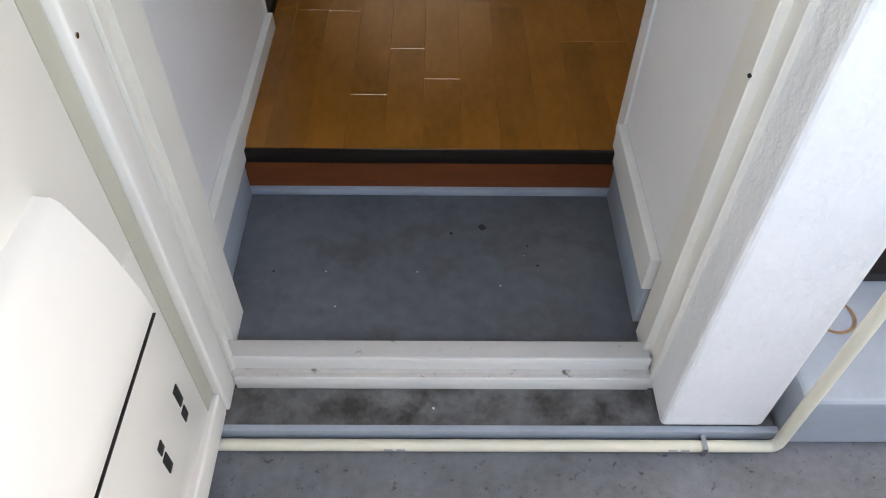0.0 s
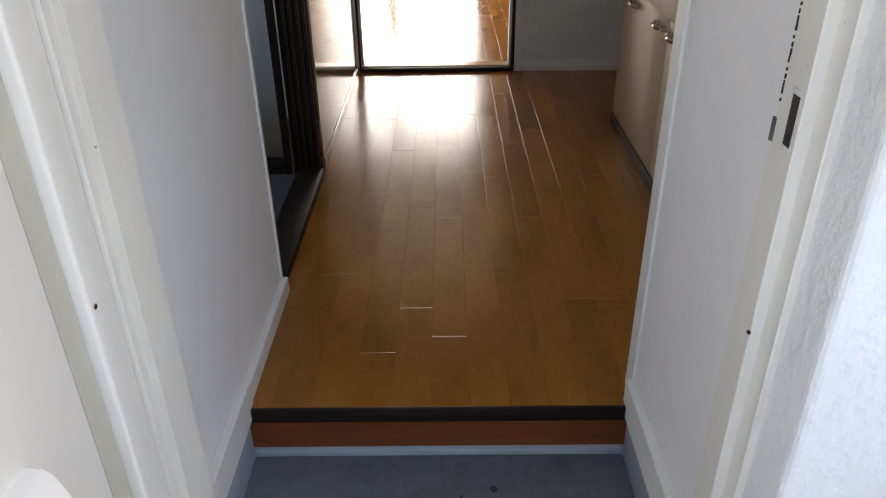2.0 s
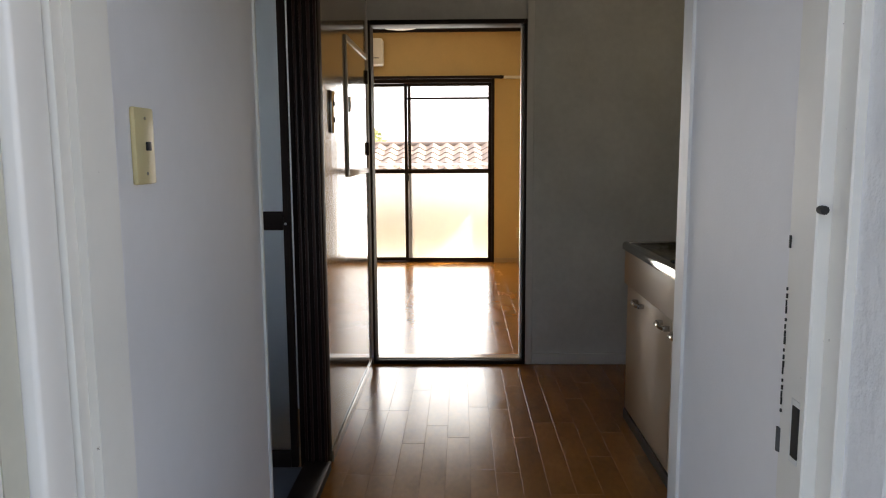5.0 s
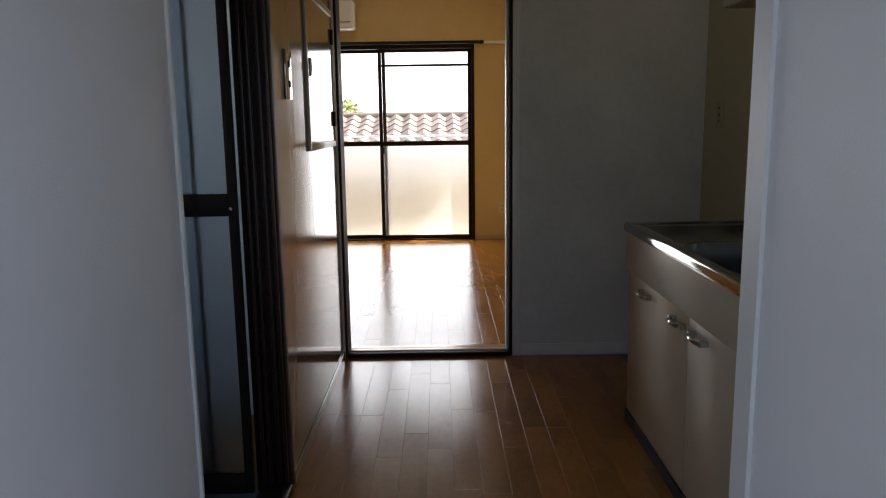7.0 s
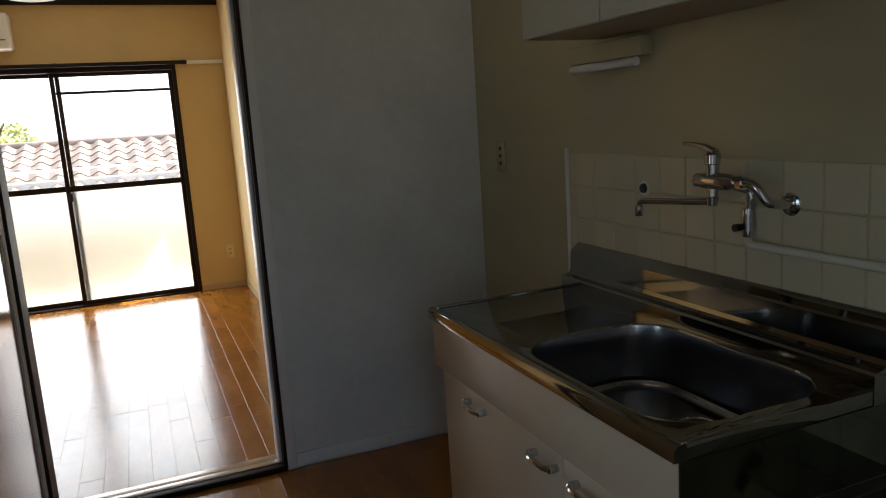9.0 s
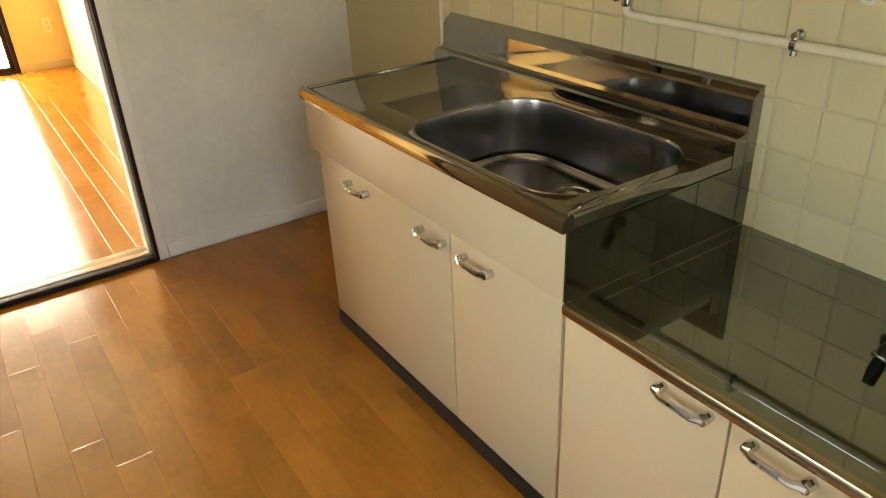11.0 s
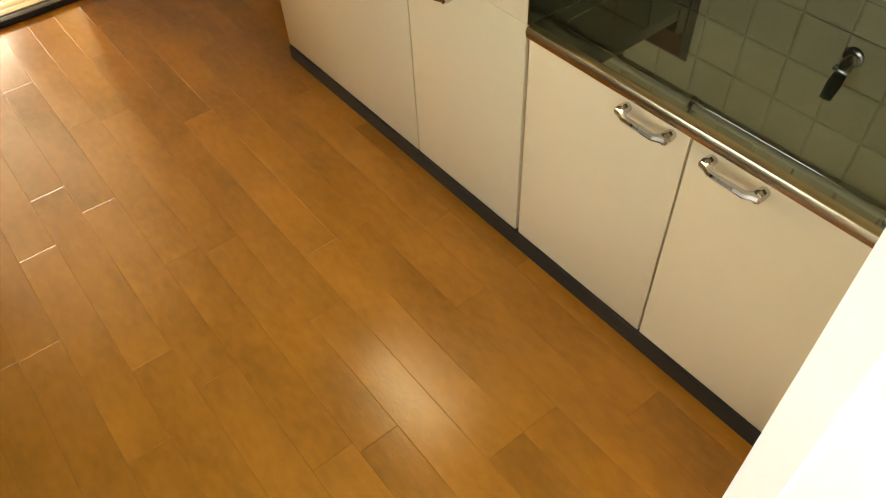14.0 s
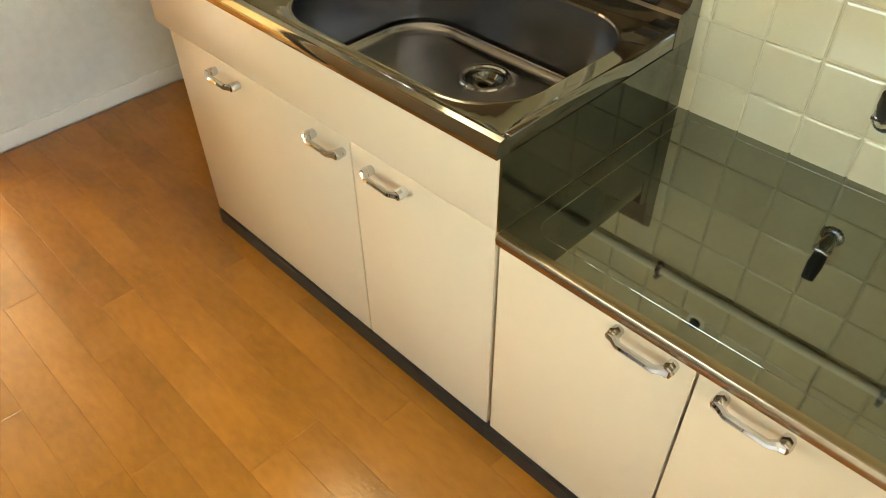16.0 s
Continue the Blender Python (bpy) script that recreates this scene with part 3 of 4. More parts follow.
# ---- the room's window ----
win = structure("window_1", box(WX0, WX0 + 0.032, YW - 0.01, YW + 0.12, 0, WZ1, 0.003), M_BROWN, "dark brown aluminium sliding window, frosted below, clear above", "window")
part("frame_post", box(WX1 - 0.032, WX1, YW - 0.01, YW + 0.12, 0, WZ1, 0.003), M_BROWN, win)
part("frame_head", box(WX0 + 0.032, WX1 - 0.032, YW - 0.01, YW + 0.12, WZ1 - 0.045, WZ1, 0.003), M_BROWN, win)
part("frame_sill", box(WX0 + 0.032, WX1 - 0.032, YW - 0.01, YW + 0.12, 0, 0.016, 0.003), M_BROWN, win)
XM = -0.427


def sash(x0, x1, y, bar):
    s = part("sash", box(x0, x0 + 0.034, y, y + 0.032, 0.016, WZ1 - 0.045, 0.003), M_BROWN, win)
    part("stile", box(x1 - 0.034, x1, y, y + 0.032, 0.016, WZ1 - 0.045, 0.003), M_BROWN, s)
    for z0, z1 in ((0.016, 0.05), (0.982, 1.028), (WZ1 - 0.075, WZ1 - 0.045)):
        part("rail", box(x0 + 0.034, x1 - 0.034, y + 0.002, y + 0.030, z0, z1, 0.003), M_BROWN, s)
    if bar:
        part("rail", box(x0 + 0.034, x1 - 0.034, y + 0.006, y + 0.026, 1.775, 1.797, 0.002), M_BROWN, s)
    lo = part("pane", box(x0 + 0.034, x1 - 0.034, y + 0.014, y + 0.018, 0.05, 0.982), M_FROST, s, "frosted pane")
    hi = part("pane", box(x0 + 0.034, x1 - 0.034, y + 0.014, y + 0.018, 1.028, WZ1 - 0.075), M_GLASS, s, "clear pane")
    lo.visible_shadow = hi.visible_shadow = False


sash(WX0 + 0.032, XM + 0.035, YW + 0.055, False)
sash(XM - 0.035, WX1 - 0.032, YW + 0.012, True)
part("crescent_lock", box(XM - 0.018, XM + 0.012, YW - 0.006, YW + 0.012, 0.90, 0.97, 0.004), M_BLACK, win)
rod = thing("curtain_rail", (-0.5, YW - 0.06, 1.985), "dark brown curtain rail above the window", "curtain rail")
part("rail", box(-1.45, 0.607, YW - 0.065, YW - 0.035, 1.985, 2.015, 0.004), M_BROWN, rod)
for x in (-1.4, -0.4, 0.58):
    part("bracket", box(x - 0.012, x + 0.012, YW - 0.036, YW, 1.985, 2.020, 0.002), M_BROWN, rod)
structure("picture_rail", box(0.61, XRE, YW - 0.018, YW, 1.985, 2.015, 0.003), M_TRIM, "pale rail along the wall", "trim")
structure("ceiling_moulding", join((XRW, XRE, YW - 0.03, YW, HR - 0.045, HR)), M_BROWN, "dark brown ceiling moulding", "trim")
structure("baseboard_room", join((0.513, XRE, YW - 0.010, YW, 0, 0.05), (XRE - 0.010, XRE, YF + 0.125, YW - 0.011, 0, 0.05)), mat("tan_baseboard", (0.5, 0.38, 0.22), 0.5), "tan baseboard of the room", "baseboard")
ac = thing("air_conditioner", (-1.06, YW - 0.2, 2.12), "white wall-mounted air conditioner above the window", "air conditioner")
part("body", box(-1.46, -0.665, YW - 0.19, YW, 2.12, 2.395, 0.022, 4), M_WHITE_PL, ac)
part("flap", box(-1.42, -0.70, YW - 0.196, YW - 0.188, 2.145, 2.185, 0.004), M_WHITE_PL, ac)
part("air_slot", box(-1.42, -0.70, YW - 0.193, YW - 0.188, 2.187, 2.194), M_BLACK, ac)
so = thing("wall_socket", (0.79, YW - 0.01, 0.29), "cream double wall socket", "socket")
part("plate", box(0.755, 0.825, YW - 0.009, YW, 0.27, 0.39, 0.003), M_PLATE, so)
for z in (0.305, 0.345):
    for dx in (-0.008, 0.008):
        part("slot", box(0.79 + dx - 0.0025, 0.79 + dx + 0.0025, YW - 0.0105, YW - 0.0085, z, z + 0.012), M_BLACK, so)
cl = thing("ceiling_lamp", (-0.44, 6.25, HR), "round white ceiling lamp of the room", "lamp")
bm = bmesh.new()
bmesh.ops.create_uvsphere(bm, u_segments=32, v_segments=16, radius=0.3, matrix=Matrix.Translation((-0.44, 6.25, HR - 0.02)) @ Matrix.Diagonal((1, 1, 0.36, 1)))
bmesh.ops.delete(bm, geom=[v for v in bm.verts if v.co.z > HR], context="VERTS")
part("cover", bm, M_LAMP_OFF, cl)
part("rim", tube([(-0.44, 6.25, HR), (-0.44, 6.25, HR - 0.025)], 0.315, 40), M_WHITE_PL, cl)

# ---- outside the window ----
structure("balcony_floor", box(-3, 1.6, YW + 0.15, 8.1, -0.25, -0.10), M_BALC, "grey balcony floor", "floor")
structure("balcony_parapet", box(-3, 1.6, 8.1, 8.22, -0.25, 0.80), M_BALC, "sunlit cream balcony parapet", "wall")
# Unseen slab, added to keep direct sun off the window and room floor.
structure("balcony_sun_blocker", box(-3, 1.6, YW + 0.15, 8.22, 2.35, 2.50), M_BALC, "unseen cream slab added above the balcony to block the sun", "ceiling")
structure("ground", box(-90, 90, -90, 160, -3.3, -3.0), M_GROUND, "bare ground between the houses", "ground")
structure("backdrop", box(-120, 120, 158.0, 158.4, -3.0, 70.0), emit("bright_haze", (1.0, 0.99, 0.96), 0.9), "bright white hazy sky over the roofs", "sky")
house = thing("neighbour_house", (-1, 15, -3.0), "neighbouring house with a grey tiled roof", "house")
part("wall", box(-9, 8, 12.2, 17.4, -3.0, 0.85), M_BALC, house)
EY, EZ, RY, RZ = 11.6, 0.60, 14.4, 1.38
bm = bmesh.new()
q = [bm.verts.new(p) for p in ((-9.4, EY, EZ - 0.05), (8.4, EY, EZ - 0.05), (8.4, RY, RZ - 0.05), (-9.4, RY, RZ - 0.05), (8.4, 2 * RY - EY, EZ - 0.05), (-9.4, 2 * RY - EY, EZ - 0.05))]
bm.faces.new(q[:4])
bm.faces.new((q[3], q[2], q[4], q[5]))
bm.faces.new((q[0], q[5], q[4], q[1]))
roof = part("roof", bm, M_ROOF, house, "grey tiled roof", smooth=False)
# one pan-and-roll roof tile, shared by all
TW, TL = 0.28, 0.36
bm = bmesh.new()
n = 7
rows_ = []
for v in range(2):
    rows_.append([bm.verts.new((TW * (k / (n - 1) - 0.5), (TL + 0.03) * (v - 0.5), 0.035 * math.cos(math.tau * k / (n - 1)) + 0.02 * (1 - v) + 0.02)) for k in range(n)])
for k in range(n - 1):
    bm.faces.new((rows_[0][k], rows_[0][k + 1], rows_[1][k + 1], rows_[1][k]))
front = [bm.verts.new((v.co.x, v.co.y, v.co.z - 0.035)) for v in rows_[0]]
for k in range(n - 1):
    bm.faces.new((front[k], front[k + 1], rows_[0][k + 1], rows_[0][k]))
tile_me = mesh("roof_tile", bm, M_ROOF, True)
pitch = math.atan2(RZ - EZ, RY - EY)
for r in range(8):
    for c in range(30):
        x = -5.6 + c * TW
        d = 0.16 + r * TL
        ob = new("roof_tile", tile_me)
        ob.parent = roof
        ob.location = (x, EY + d * math.cos(pitch), EZ + d * math.sin(pitch) - 0.02)
        ob.rotation_euler = (pitch, 0, 0)
part("snow_rail", tube([(-9, 12.5, 0.99), (8, 12.5, 0.99)], 0.022, 8), M_TRIM, house, "pale rail across the roof")
part("ridge_cap", tube([(-9.3, RY, RZ), (8.3, RY, RZ)], 0.06, 12), M_ROOF, house)
tree = thing("tree", (-3.4, 22, -3.0), "sunlit green tree behind the neighbouring roof", "tree")
part("trunk", tube([(-3.4, 22, -3), (-3.35, 22, -0.5), (-3.2, 22.1, 1.4)], [0.2, 0.15, 0.08], 10), M_BARK, tree)
for k in range(6):
    a = k * 1.05
    part("limb", tube([(-3.33, 22, -0.3 + 0.2 * k), (-3.3 + 0.7 * math.cos(a), 22 + 0.7 * math.sin(a), 0.6 + 0.2 * k), (-3.3 + 1.2 * math.cos(a), 22 + 1.2 * math.sin(a), 1.2 + 0.15 * k)], [0.07, 0.045, 0.02], 6), M_BARK, tree)
rng = random.Random(4)
bm = bmesh.new()
for k in range(2600):
    a, r, h = rng.uniform(0, math.tau), 1.5 * rng.random() ** 0.5, rng.uniform(-0.2, 1)
    c = Vector((-3.3 + r * math.cos(a) * (1.1 - 0.5 * abs(h)), 22 + r * math.sin(a), 0.72 + 1.05 * h + 0.2 * math.sin(3 * a)))
    u = Vector((rng.uniform(-1, 1), rng.uniform(-1, 1), rng.uniform(-1, 1))).normalized()
    w = u.orthogonal().normalized()
    s_ = rng.uniform(0.05, 0.12)
    bm.faces.new([bm.verts.new(c + p) for p in (u * s_, w * s_ * 0.5, -u * s_, -w * s_ * 0.5)])
tagged(part("crown", bm, M_LEAF, tree, smooth=False), kind="stuff")

# ---- kitchen: sink unit ----
XF, ZT, YA, YB = 0.90, 0.80, 2.257, 1.093


def handle(parent, y1, z, x=XF):
    """A chrome arched pull with two faceted feet; y1 is its end towards the room."""
    L = 0.114
    bm = bmesh.new()
    for y in (y1 - 0.008, y1 - L + 0.008):
        tube([(x, y, z), (x - 0.016, y, z), (x - 0.024, y, z)], [0.010, 0.0115, 0.010], 8, bm)
    yy = [y1 - 0.004, y1 - 0.014, y1 - 0.026, y1 - L + 0.026, y1 - L + 0.014, y1 - L + 0.004]
    xx = [x - 0.020, x - 0.022, x - 0.030, x - 0.030, x - 0.022, x - 0.020]
    tube([(a, b, z) for a, b in zip(xx, yy)], [0.008, 0.0085, 0.007, 0.007, 0.0085, 0.008], 8, bm)
    return part("handle", bm, M_CHROME, parent, "chrome handle")


def rounded(cx, cy, hx, hy, r, n=10):
    out = []
    for sx, sy, a0 in ((1, 1, 0), (-1, 1, 90), (-1, -1, 180), (1, -1, 270)):
        for k in range(n + 1):
            a = radians(a0 + 90 * k / n)
            out.append((cx + sx * (hx - r) + r * math.cos(a), cy + sy * (hy - r) + r * math.sin(a)))
    return out


def lathe(x, y, profile, seg=40):
    """A ring turned about an upright axis from (radius, height) pairs."""
    bm = bmesh.new()
    turned = [[bm.verts.new((x + r * math.cos(k * math.tau / seg), y + r * math.sin(k * math.tau / seg), z)) for k in range(seg)] for r, z in profile]
    for p, q in zip(turned, turned[1:]):
        for k in range(seg):
            bm.faces.new((p[k], p[(k + 1) % seg], q[(k + 1) % seg], q[k]))
    bmesh.ops.recalc_face_normals(bm, faces=bm.faces)
    return bm


sink = thing("sink_unit", (1.17, 1.7, 0), "cream kitchen sink unit with a stainless steel top", "sink unit")
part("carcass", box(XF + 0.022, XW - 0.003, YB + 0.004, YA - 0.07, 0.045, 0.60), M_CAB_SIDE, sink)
part("fascia", box(XF, XF + 0.021, YB + 0.003, YA - 0.004, 0.6116, 0.768, 0.0005), M_CAB, sink, "plain cream front board")
for y0, y1, hys in ((1.4892, 2.185, (1.997, 1.617)), (YB + 0.003, 1.4843, (1.431,))):
    d = part("door", box(XF, XF + 0.020, y0, y1, 0.045, 0.6112, 0.0008), M_CAB, sink, "cream laminate door")
    for hy in hys:
        handle(d, hy, 0.575)
part("kick_board", box(XF - 0.009, XF + 0.021, YB, YA - 0.085, 0.0, 0.0445), M_KICK, sink, "black kick board")
part("plinth", box(XF + 0.024, XW - 0.02, YB, YA - 0.085, 0.0, 0.044), M_KICK, sink)
# steel top with a pressed basin
bm = bmesh.new()
cx, cy, hx, hy = 1.150, 1.455, 0.216, 0.312
shape = rounded(cx, cy, hx, hy, 0.13)
N = len(shape)
ox0, ox1, oy0, oy1 = XF + 0.014, 1.386, YB + 0.012, YA - 0.012
outer = []
for x, y in shape:
    dx, dy = x - cx, y - cy
    t = min([((ox1 - cx) / dx) if dx > 1e-6 else ((ox0 - cx) / dx) if dx < -1e-6 else 1e9, ((oy1 - cy) / dy) if dy > 1e-6 else ((oy0 - cy) / dy) if dy < -1e-6 else 1e9])
    outer.append((cx + dx * t, cy + dy * t))
for corner in ((ox0, oy0), (ox0, oy1), (ox1, oy0), (ox1, oy1)):
    k = min(range(N), key=lambda i: (outer[i][0] - corner[0]) ** 2 + (outer[i][1] - corner[1]) ** 2)
    outer[k] = corner
rings = [[(x, y, ZT - 0.004) for x, y in outer]]
for inset, z in ((-0.009, ZT - 0.004), (-0.006, ZT - 0.0022), (-0.003, ZT - 0.0018), (0.0, ZT - 0.0028), (0.002, ZT - 0.006)):
    rings.append([(x, y, z) for x, y in rounded(cx, cy, hx - inset, hy - inset, 0.13 - inset)])
vr = [[bm.verts.new(p) for p in r] for r in rings]
for a, b in zip(vr, vr[1:]):
    for k in range(N):
        bm.faces.new((a[k], a[(k + 1) % N], b[(k + 1) % N], b[k]))
bmesh.ops.recalc_face_normals(bm, faces=bm.faces)
top = part("worktop", bm, M_STEEL, sink, "stainless steel worktop")
bm = bmesh.new()
rings = []
RB, DX, DY = 0.030, 1.262, 1.455      # bottom fillet and the drain's centre
wall_rings = [(0.002, ZT - 0.006), (0.0035, ZT - 0.012), (0.006, 0.74), (0.009, 0.70), (0.011, 0.625 + RB)]
wall_rings += [(0.011 + RB * (1 - math.cos(radians(a))), 0.625 + RB * (1 - math.sin(radians(a)))) for a in (18, 36, 54, 72, 90)]
for inset, z in wall_rings:
    rings.append([(x, y, z) for x, y in rounded(cx, cy, hx - inset, hy - inset, 0.128 - inset * 0.8)])
for r, z in ((0.075, 0.6195), (0.066, 0.619), (0.058, 0.616), (0.046, 0.606)):
    rings.append([(DX + r * math.cos(math.tau * k / N), DY + r * math.sin(math.tau * k / N), z) for k in range(N)])
vr = [[bm.verts.new(p) for p in r] for r in rings]
for a, b in zip(vr, vr[1:]):
    for k in range(N):
        bm.faces.new((a[k], a[(k + 1) % N], b[(k + 1) % N], b[k]))
bmesh.ops.recalc_face_normals(bm, faces=bm.faces)
for f in bm.faces:
    f.normal_flip() if f.normal.z < -0.3 else None
basin = part("basin", bm, M_BASIN, sink, "brushed steel basin")
basin.data.attributes.remove(basin.data.attributes["sharp_edge"]) if "sharp_edge" in basin.data.attributes else None
part("drain_ring", lathe(DX, DY, ((0.060, 0.6155), (0.057, 0.6195), (0.050, 0.6200), (0.046, 0.617), (0.044, 0.606), (0.044, 0.598))), M_CHROME, basin, "bright drain ring")
part("drain_basket", lathe(DX, DY, ((0.0435, 0.600), (0.041, 0.609), (0.037, 0.611), (0.033, 0.606), (0.029, 0.601), (0.018, 0.600), (0.001, 0.600))), M_SHEET, basin, "dull steel drain basket")
part("drain_grip", box(DX - 0.006, DX + 0.006, DY - 0.026, DY + 0.026, 0.600, 0.614, 0.002), M_CHROME, basin)
# curled front rim, side rims and back
part("front_rim", extrude_y([(XF - 0.012, 0.768), (XF - 0.012, 0.790), (XF - 0.006, 0.799), (XF + 0.004, 0.802), (XF + 0.016, 0.797), (XF + 0.016, 0.768)], YB - 0.002, YA), M_STEEL, sink, "rolled steel front edge")
for y0, y1 in ((YB - 0.002, YB + 0.013), (YA - 0.013, YA)):
    part("side_rim", box(XF + 0.016, 1.386, y0, y1, 0.768, 0.801, 0.004), M_STEEL, sink)
part("splashback", extrude_y([(XW - 0.002, 0.768), (XW - 0.002, 0.942), (1.456, 0.941), (1.430, 0.921), (1.426, 0.915), (1.423, 0.856), (1.419, 0.845), (1.411, 0.840), (1.391, 0.836), (1.386, 0.830), (1.386, 0.768)], YB - 0.002, YA), M_STEEL, sink, "raised steel back edge", smooth=False)
part("side_sheet", box(XF + 0.001, XW - 0.003, YB - 0.002, YB + 0.002, 0.612, 0.7675), M_SHEET, sink, "polished steel side sheet")
# Black bar on the back ledge stands in for a dark reflection.
part("dark_reflection", box(1.393, 1.407, 1.15, 1.60, 0.8385, 0.8405), M_BLACK, sink)
part("dark_mark", box(1.346, 1.378, 1.115, 1.158, 0.7955, 0.7972, 0.0006), M_BLACK, sink, "black rectangular mark on the worktop")
# Dark strip paints the shade inside the gap between the sink doors.
part("gap_shade", box(XF + 0.008, XF + 0.0215, 1.4848, 1.4887, 0.046, 0.611), M_BROWN, sink, "dark brown strip that paints the shade in the door gap")

# ---- kitchen: stove base ----
base = thing("stove_base", (1.17, 0.7, 0), "low cream stove cabinet with a mirror-bright steel top", "cabinet")
Y0 = 0.317
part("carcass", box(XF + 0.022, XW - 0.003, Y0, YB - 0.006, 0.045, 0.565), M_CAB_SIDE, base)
for y0, y1, hy in ((0.7035, 1.0860, 0.844), (Y0 + 0.004, 0.6985, 0.663)):
    d = part("door", box(XF, XF + 0.020, y0, y1, 0.045, 0.587, 0.0015), M_CAB, base, "cream laminate door")
    handle(d, hy, 0.570)
part("kick_board", box(XF - 0.009, XF + 0.021, Y0, YB - 0.001, 0.0, 0.0445), M_KICK, base, "black kick board")
part("plinth", box(XF + 0.024, XW - 0.02, Y0, YB - 0.001, 0.0, 0.044), M_KICK, base)
part("worktop", box(XF + 0.014, XW - 0.003, Y0, YB - 0.003, 0.580, 0.611), M_STEEL_MIRROR, base, "mirror-bright stainless steel top")
loop = [(x, y, 0.6107) for x, y in rounded((XF + XW) / 2 + 0.008, (Y0 + YB) / 2, 0.245, 0.350, 0.035)]
part("pressed_bead", tube(loop + loop[:1], 0.0009, 8, caps=False), M_STEEL_MIRROR, base, "pressed bead round the steel top")
# The rim steel's tan colour has the floor's reflection painted in.
part("front_rim", extrude_y([(XF - 0.006, 0.590), (XF - 0.008, 0.604), (XF - 0.004, 0.611), (XF + 0.003, 0.613), (XF + 0.014, 0.6115), (XF + 0.014, 0.590)], Y0, YB - 0.003), mat("floor_tinted_rim_steel", (0.42, 0.33, 0.22), 0.25, metal=1.0), base, "rolled steel front edge")

# ---- faucet and pipes on the tiled wall ----
fa = thing("faucet", (1.385, 1.505, 1.0), "chrome single-lever wall faucet with a long swivel spout", "faucet")
part("body", tube([(1.385, 1.462, 1.197), (1.385, 1.478, 1.197), (1.385, 1.490, 1.197), (1.385, 1.560, 1.197), (1.385, 1.572, 1.197), (1.385, 1.590, 1.197)], [0.014, 0.019, 0.021, 0.021, 0.019, 0.018], 20), M_CHROME, fa)
part("cartridge", tube([(1.385, 1.538, 1.20), (1.385, 1.538, 1.238), (1.385, 1.538, 1.240), (1.385, 1.538, 1.262), (1.385, 1.538, 1.270)], [0.016, 0.017, 0.0195, 0.0195, 0.012], 20), M_CHROME, fa)
part("lever", tube([(1.385, 1.528, 1.266), (1.384, 1.560, 1.280), (1.385, 1.600, 1.286), (1.385, 1.640, 1.288)], [0.012, 0.008, 0.006, 0.0045], 12), M_CHROME, fa)
part("swivel", tube([(1.385, 1.538, 1.185), (1.385, 1.538, 1.160), (1.385, 1.538, 1.158), (1.385, 1.538, 1.136)], [0.013, 0.014, 0.016, 0.012], 18), M_CHROME, fa)
part("spout", tube(arc([(1.385, 1.538, 1.146), (1.368, 1.580, 1.144), (1.315, 1.735, 1.140), (1.315, 1.736, 1.108)], 5, 0.014), 0.0085, 14), M_CHROME, fa)
part("nozzle", tube([(1.315, 1.736, 1.128), (1.315, 1.736, 1.126), (1.315, 1.736, 1.102), (1.315, 1.736, 1.100)], [0.010, 0.0125, 0.0125, 0.011], 16), M_CHROME, fa)
part("crank", tube(arc([(1.385, 1.462, 1.197), (1.385, 1.405, 1.197), (1.400, 1.378, 1.150), (XW - 0.008, 1.372, 1.145)], 5, 0.022), 0.0115, 14), M_CHROME, fa)
part("union_nut", tube([(1.385, 1.452, 1.197), (1.385, 1.436, 1.197)], 0.0165, 6), M_CHROME, fa)
part("flange", tube([(XW - 0.014, 1.372, 1.145), (XW - 0.008, 1.372, 1.145), (XW - 0.004, 1.372, 1.145)], [0.018, 0.028, 0.029], 20), M_CHROME, fa)
part("crank", tube(arc([(1.385, 1.588, 1.197), (1.44, 1.585, 1.19), (1.448, 1.47, 1.17), (1.448, 1.486, 1.125)], 5, 0.02), 0.0105, 12), M_CHROME, fa)

gp = thing("wall_pipe", (XW - 0.03, 0.9, 1.0), "ivory plastic pipe with chrome fittings along the tiles", "pipe")
ZH = 1.038
part("tube", tube(arc([(XW - 0.022, 1.486, 1.12), (XW - 0.022, 1.486, ZH), (XW - 0.022, Y0, ZH)], 6, 0.02), 0.0098, 14), M_PIPE, gp)
part("valve", tube([(XW - 0.022, 1.486, ZH + 0.02), (XW - 0.022, 1.486, ZH + 0.045), (XW - 0.022, 1.486, ZH + 0.09)], [0.013, 0.017, 0.014], 12), M_CHROME, gp)
part("valve_key", tube([(XW - 0.065, 1.486, ZH + 0.045), (XW - 0.02, 1.486, ZH + 0.045)], [0.010, 0.007], 8), M_BLACK, gp)
for y in (1.034, 0.50):
    bm = tube([(XW - 0.022, y - 0.006, ZH), (XW - 0.022, y + 0.006, ZH)], 0.0135, 16)
    tube([(XW - 0.022, y, ZH - 0.024), (XW - 0.022, y, ZH - 0.022), (XW - 0.022, y, ZH + 0.020), (XW - 0.022, y, ZH + 0.026)], [0.004, 0.0075, 0.0075, 0.005], 10, bm)
    tube([(XW - 0.034, y, ZH + 0.019), (XW - 0.004, y, ZH + 0.019)], [0.006, 0.0045], 10, bm)
    tube([(XW - 0.012, y, ZH + 0.019), (XW - 0.003, y, ZH + 0.019)], [0.010, 0.013], 14, bm)
    part("clamp", bm, M_CHROME, gp, "chrome pipe clamp")


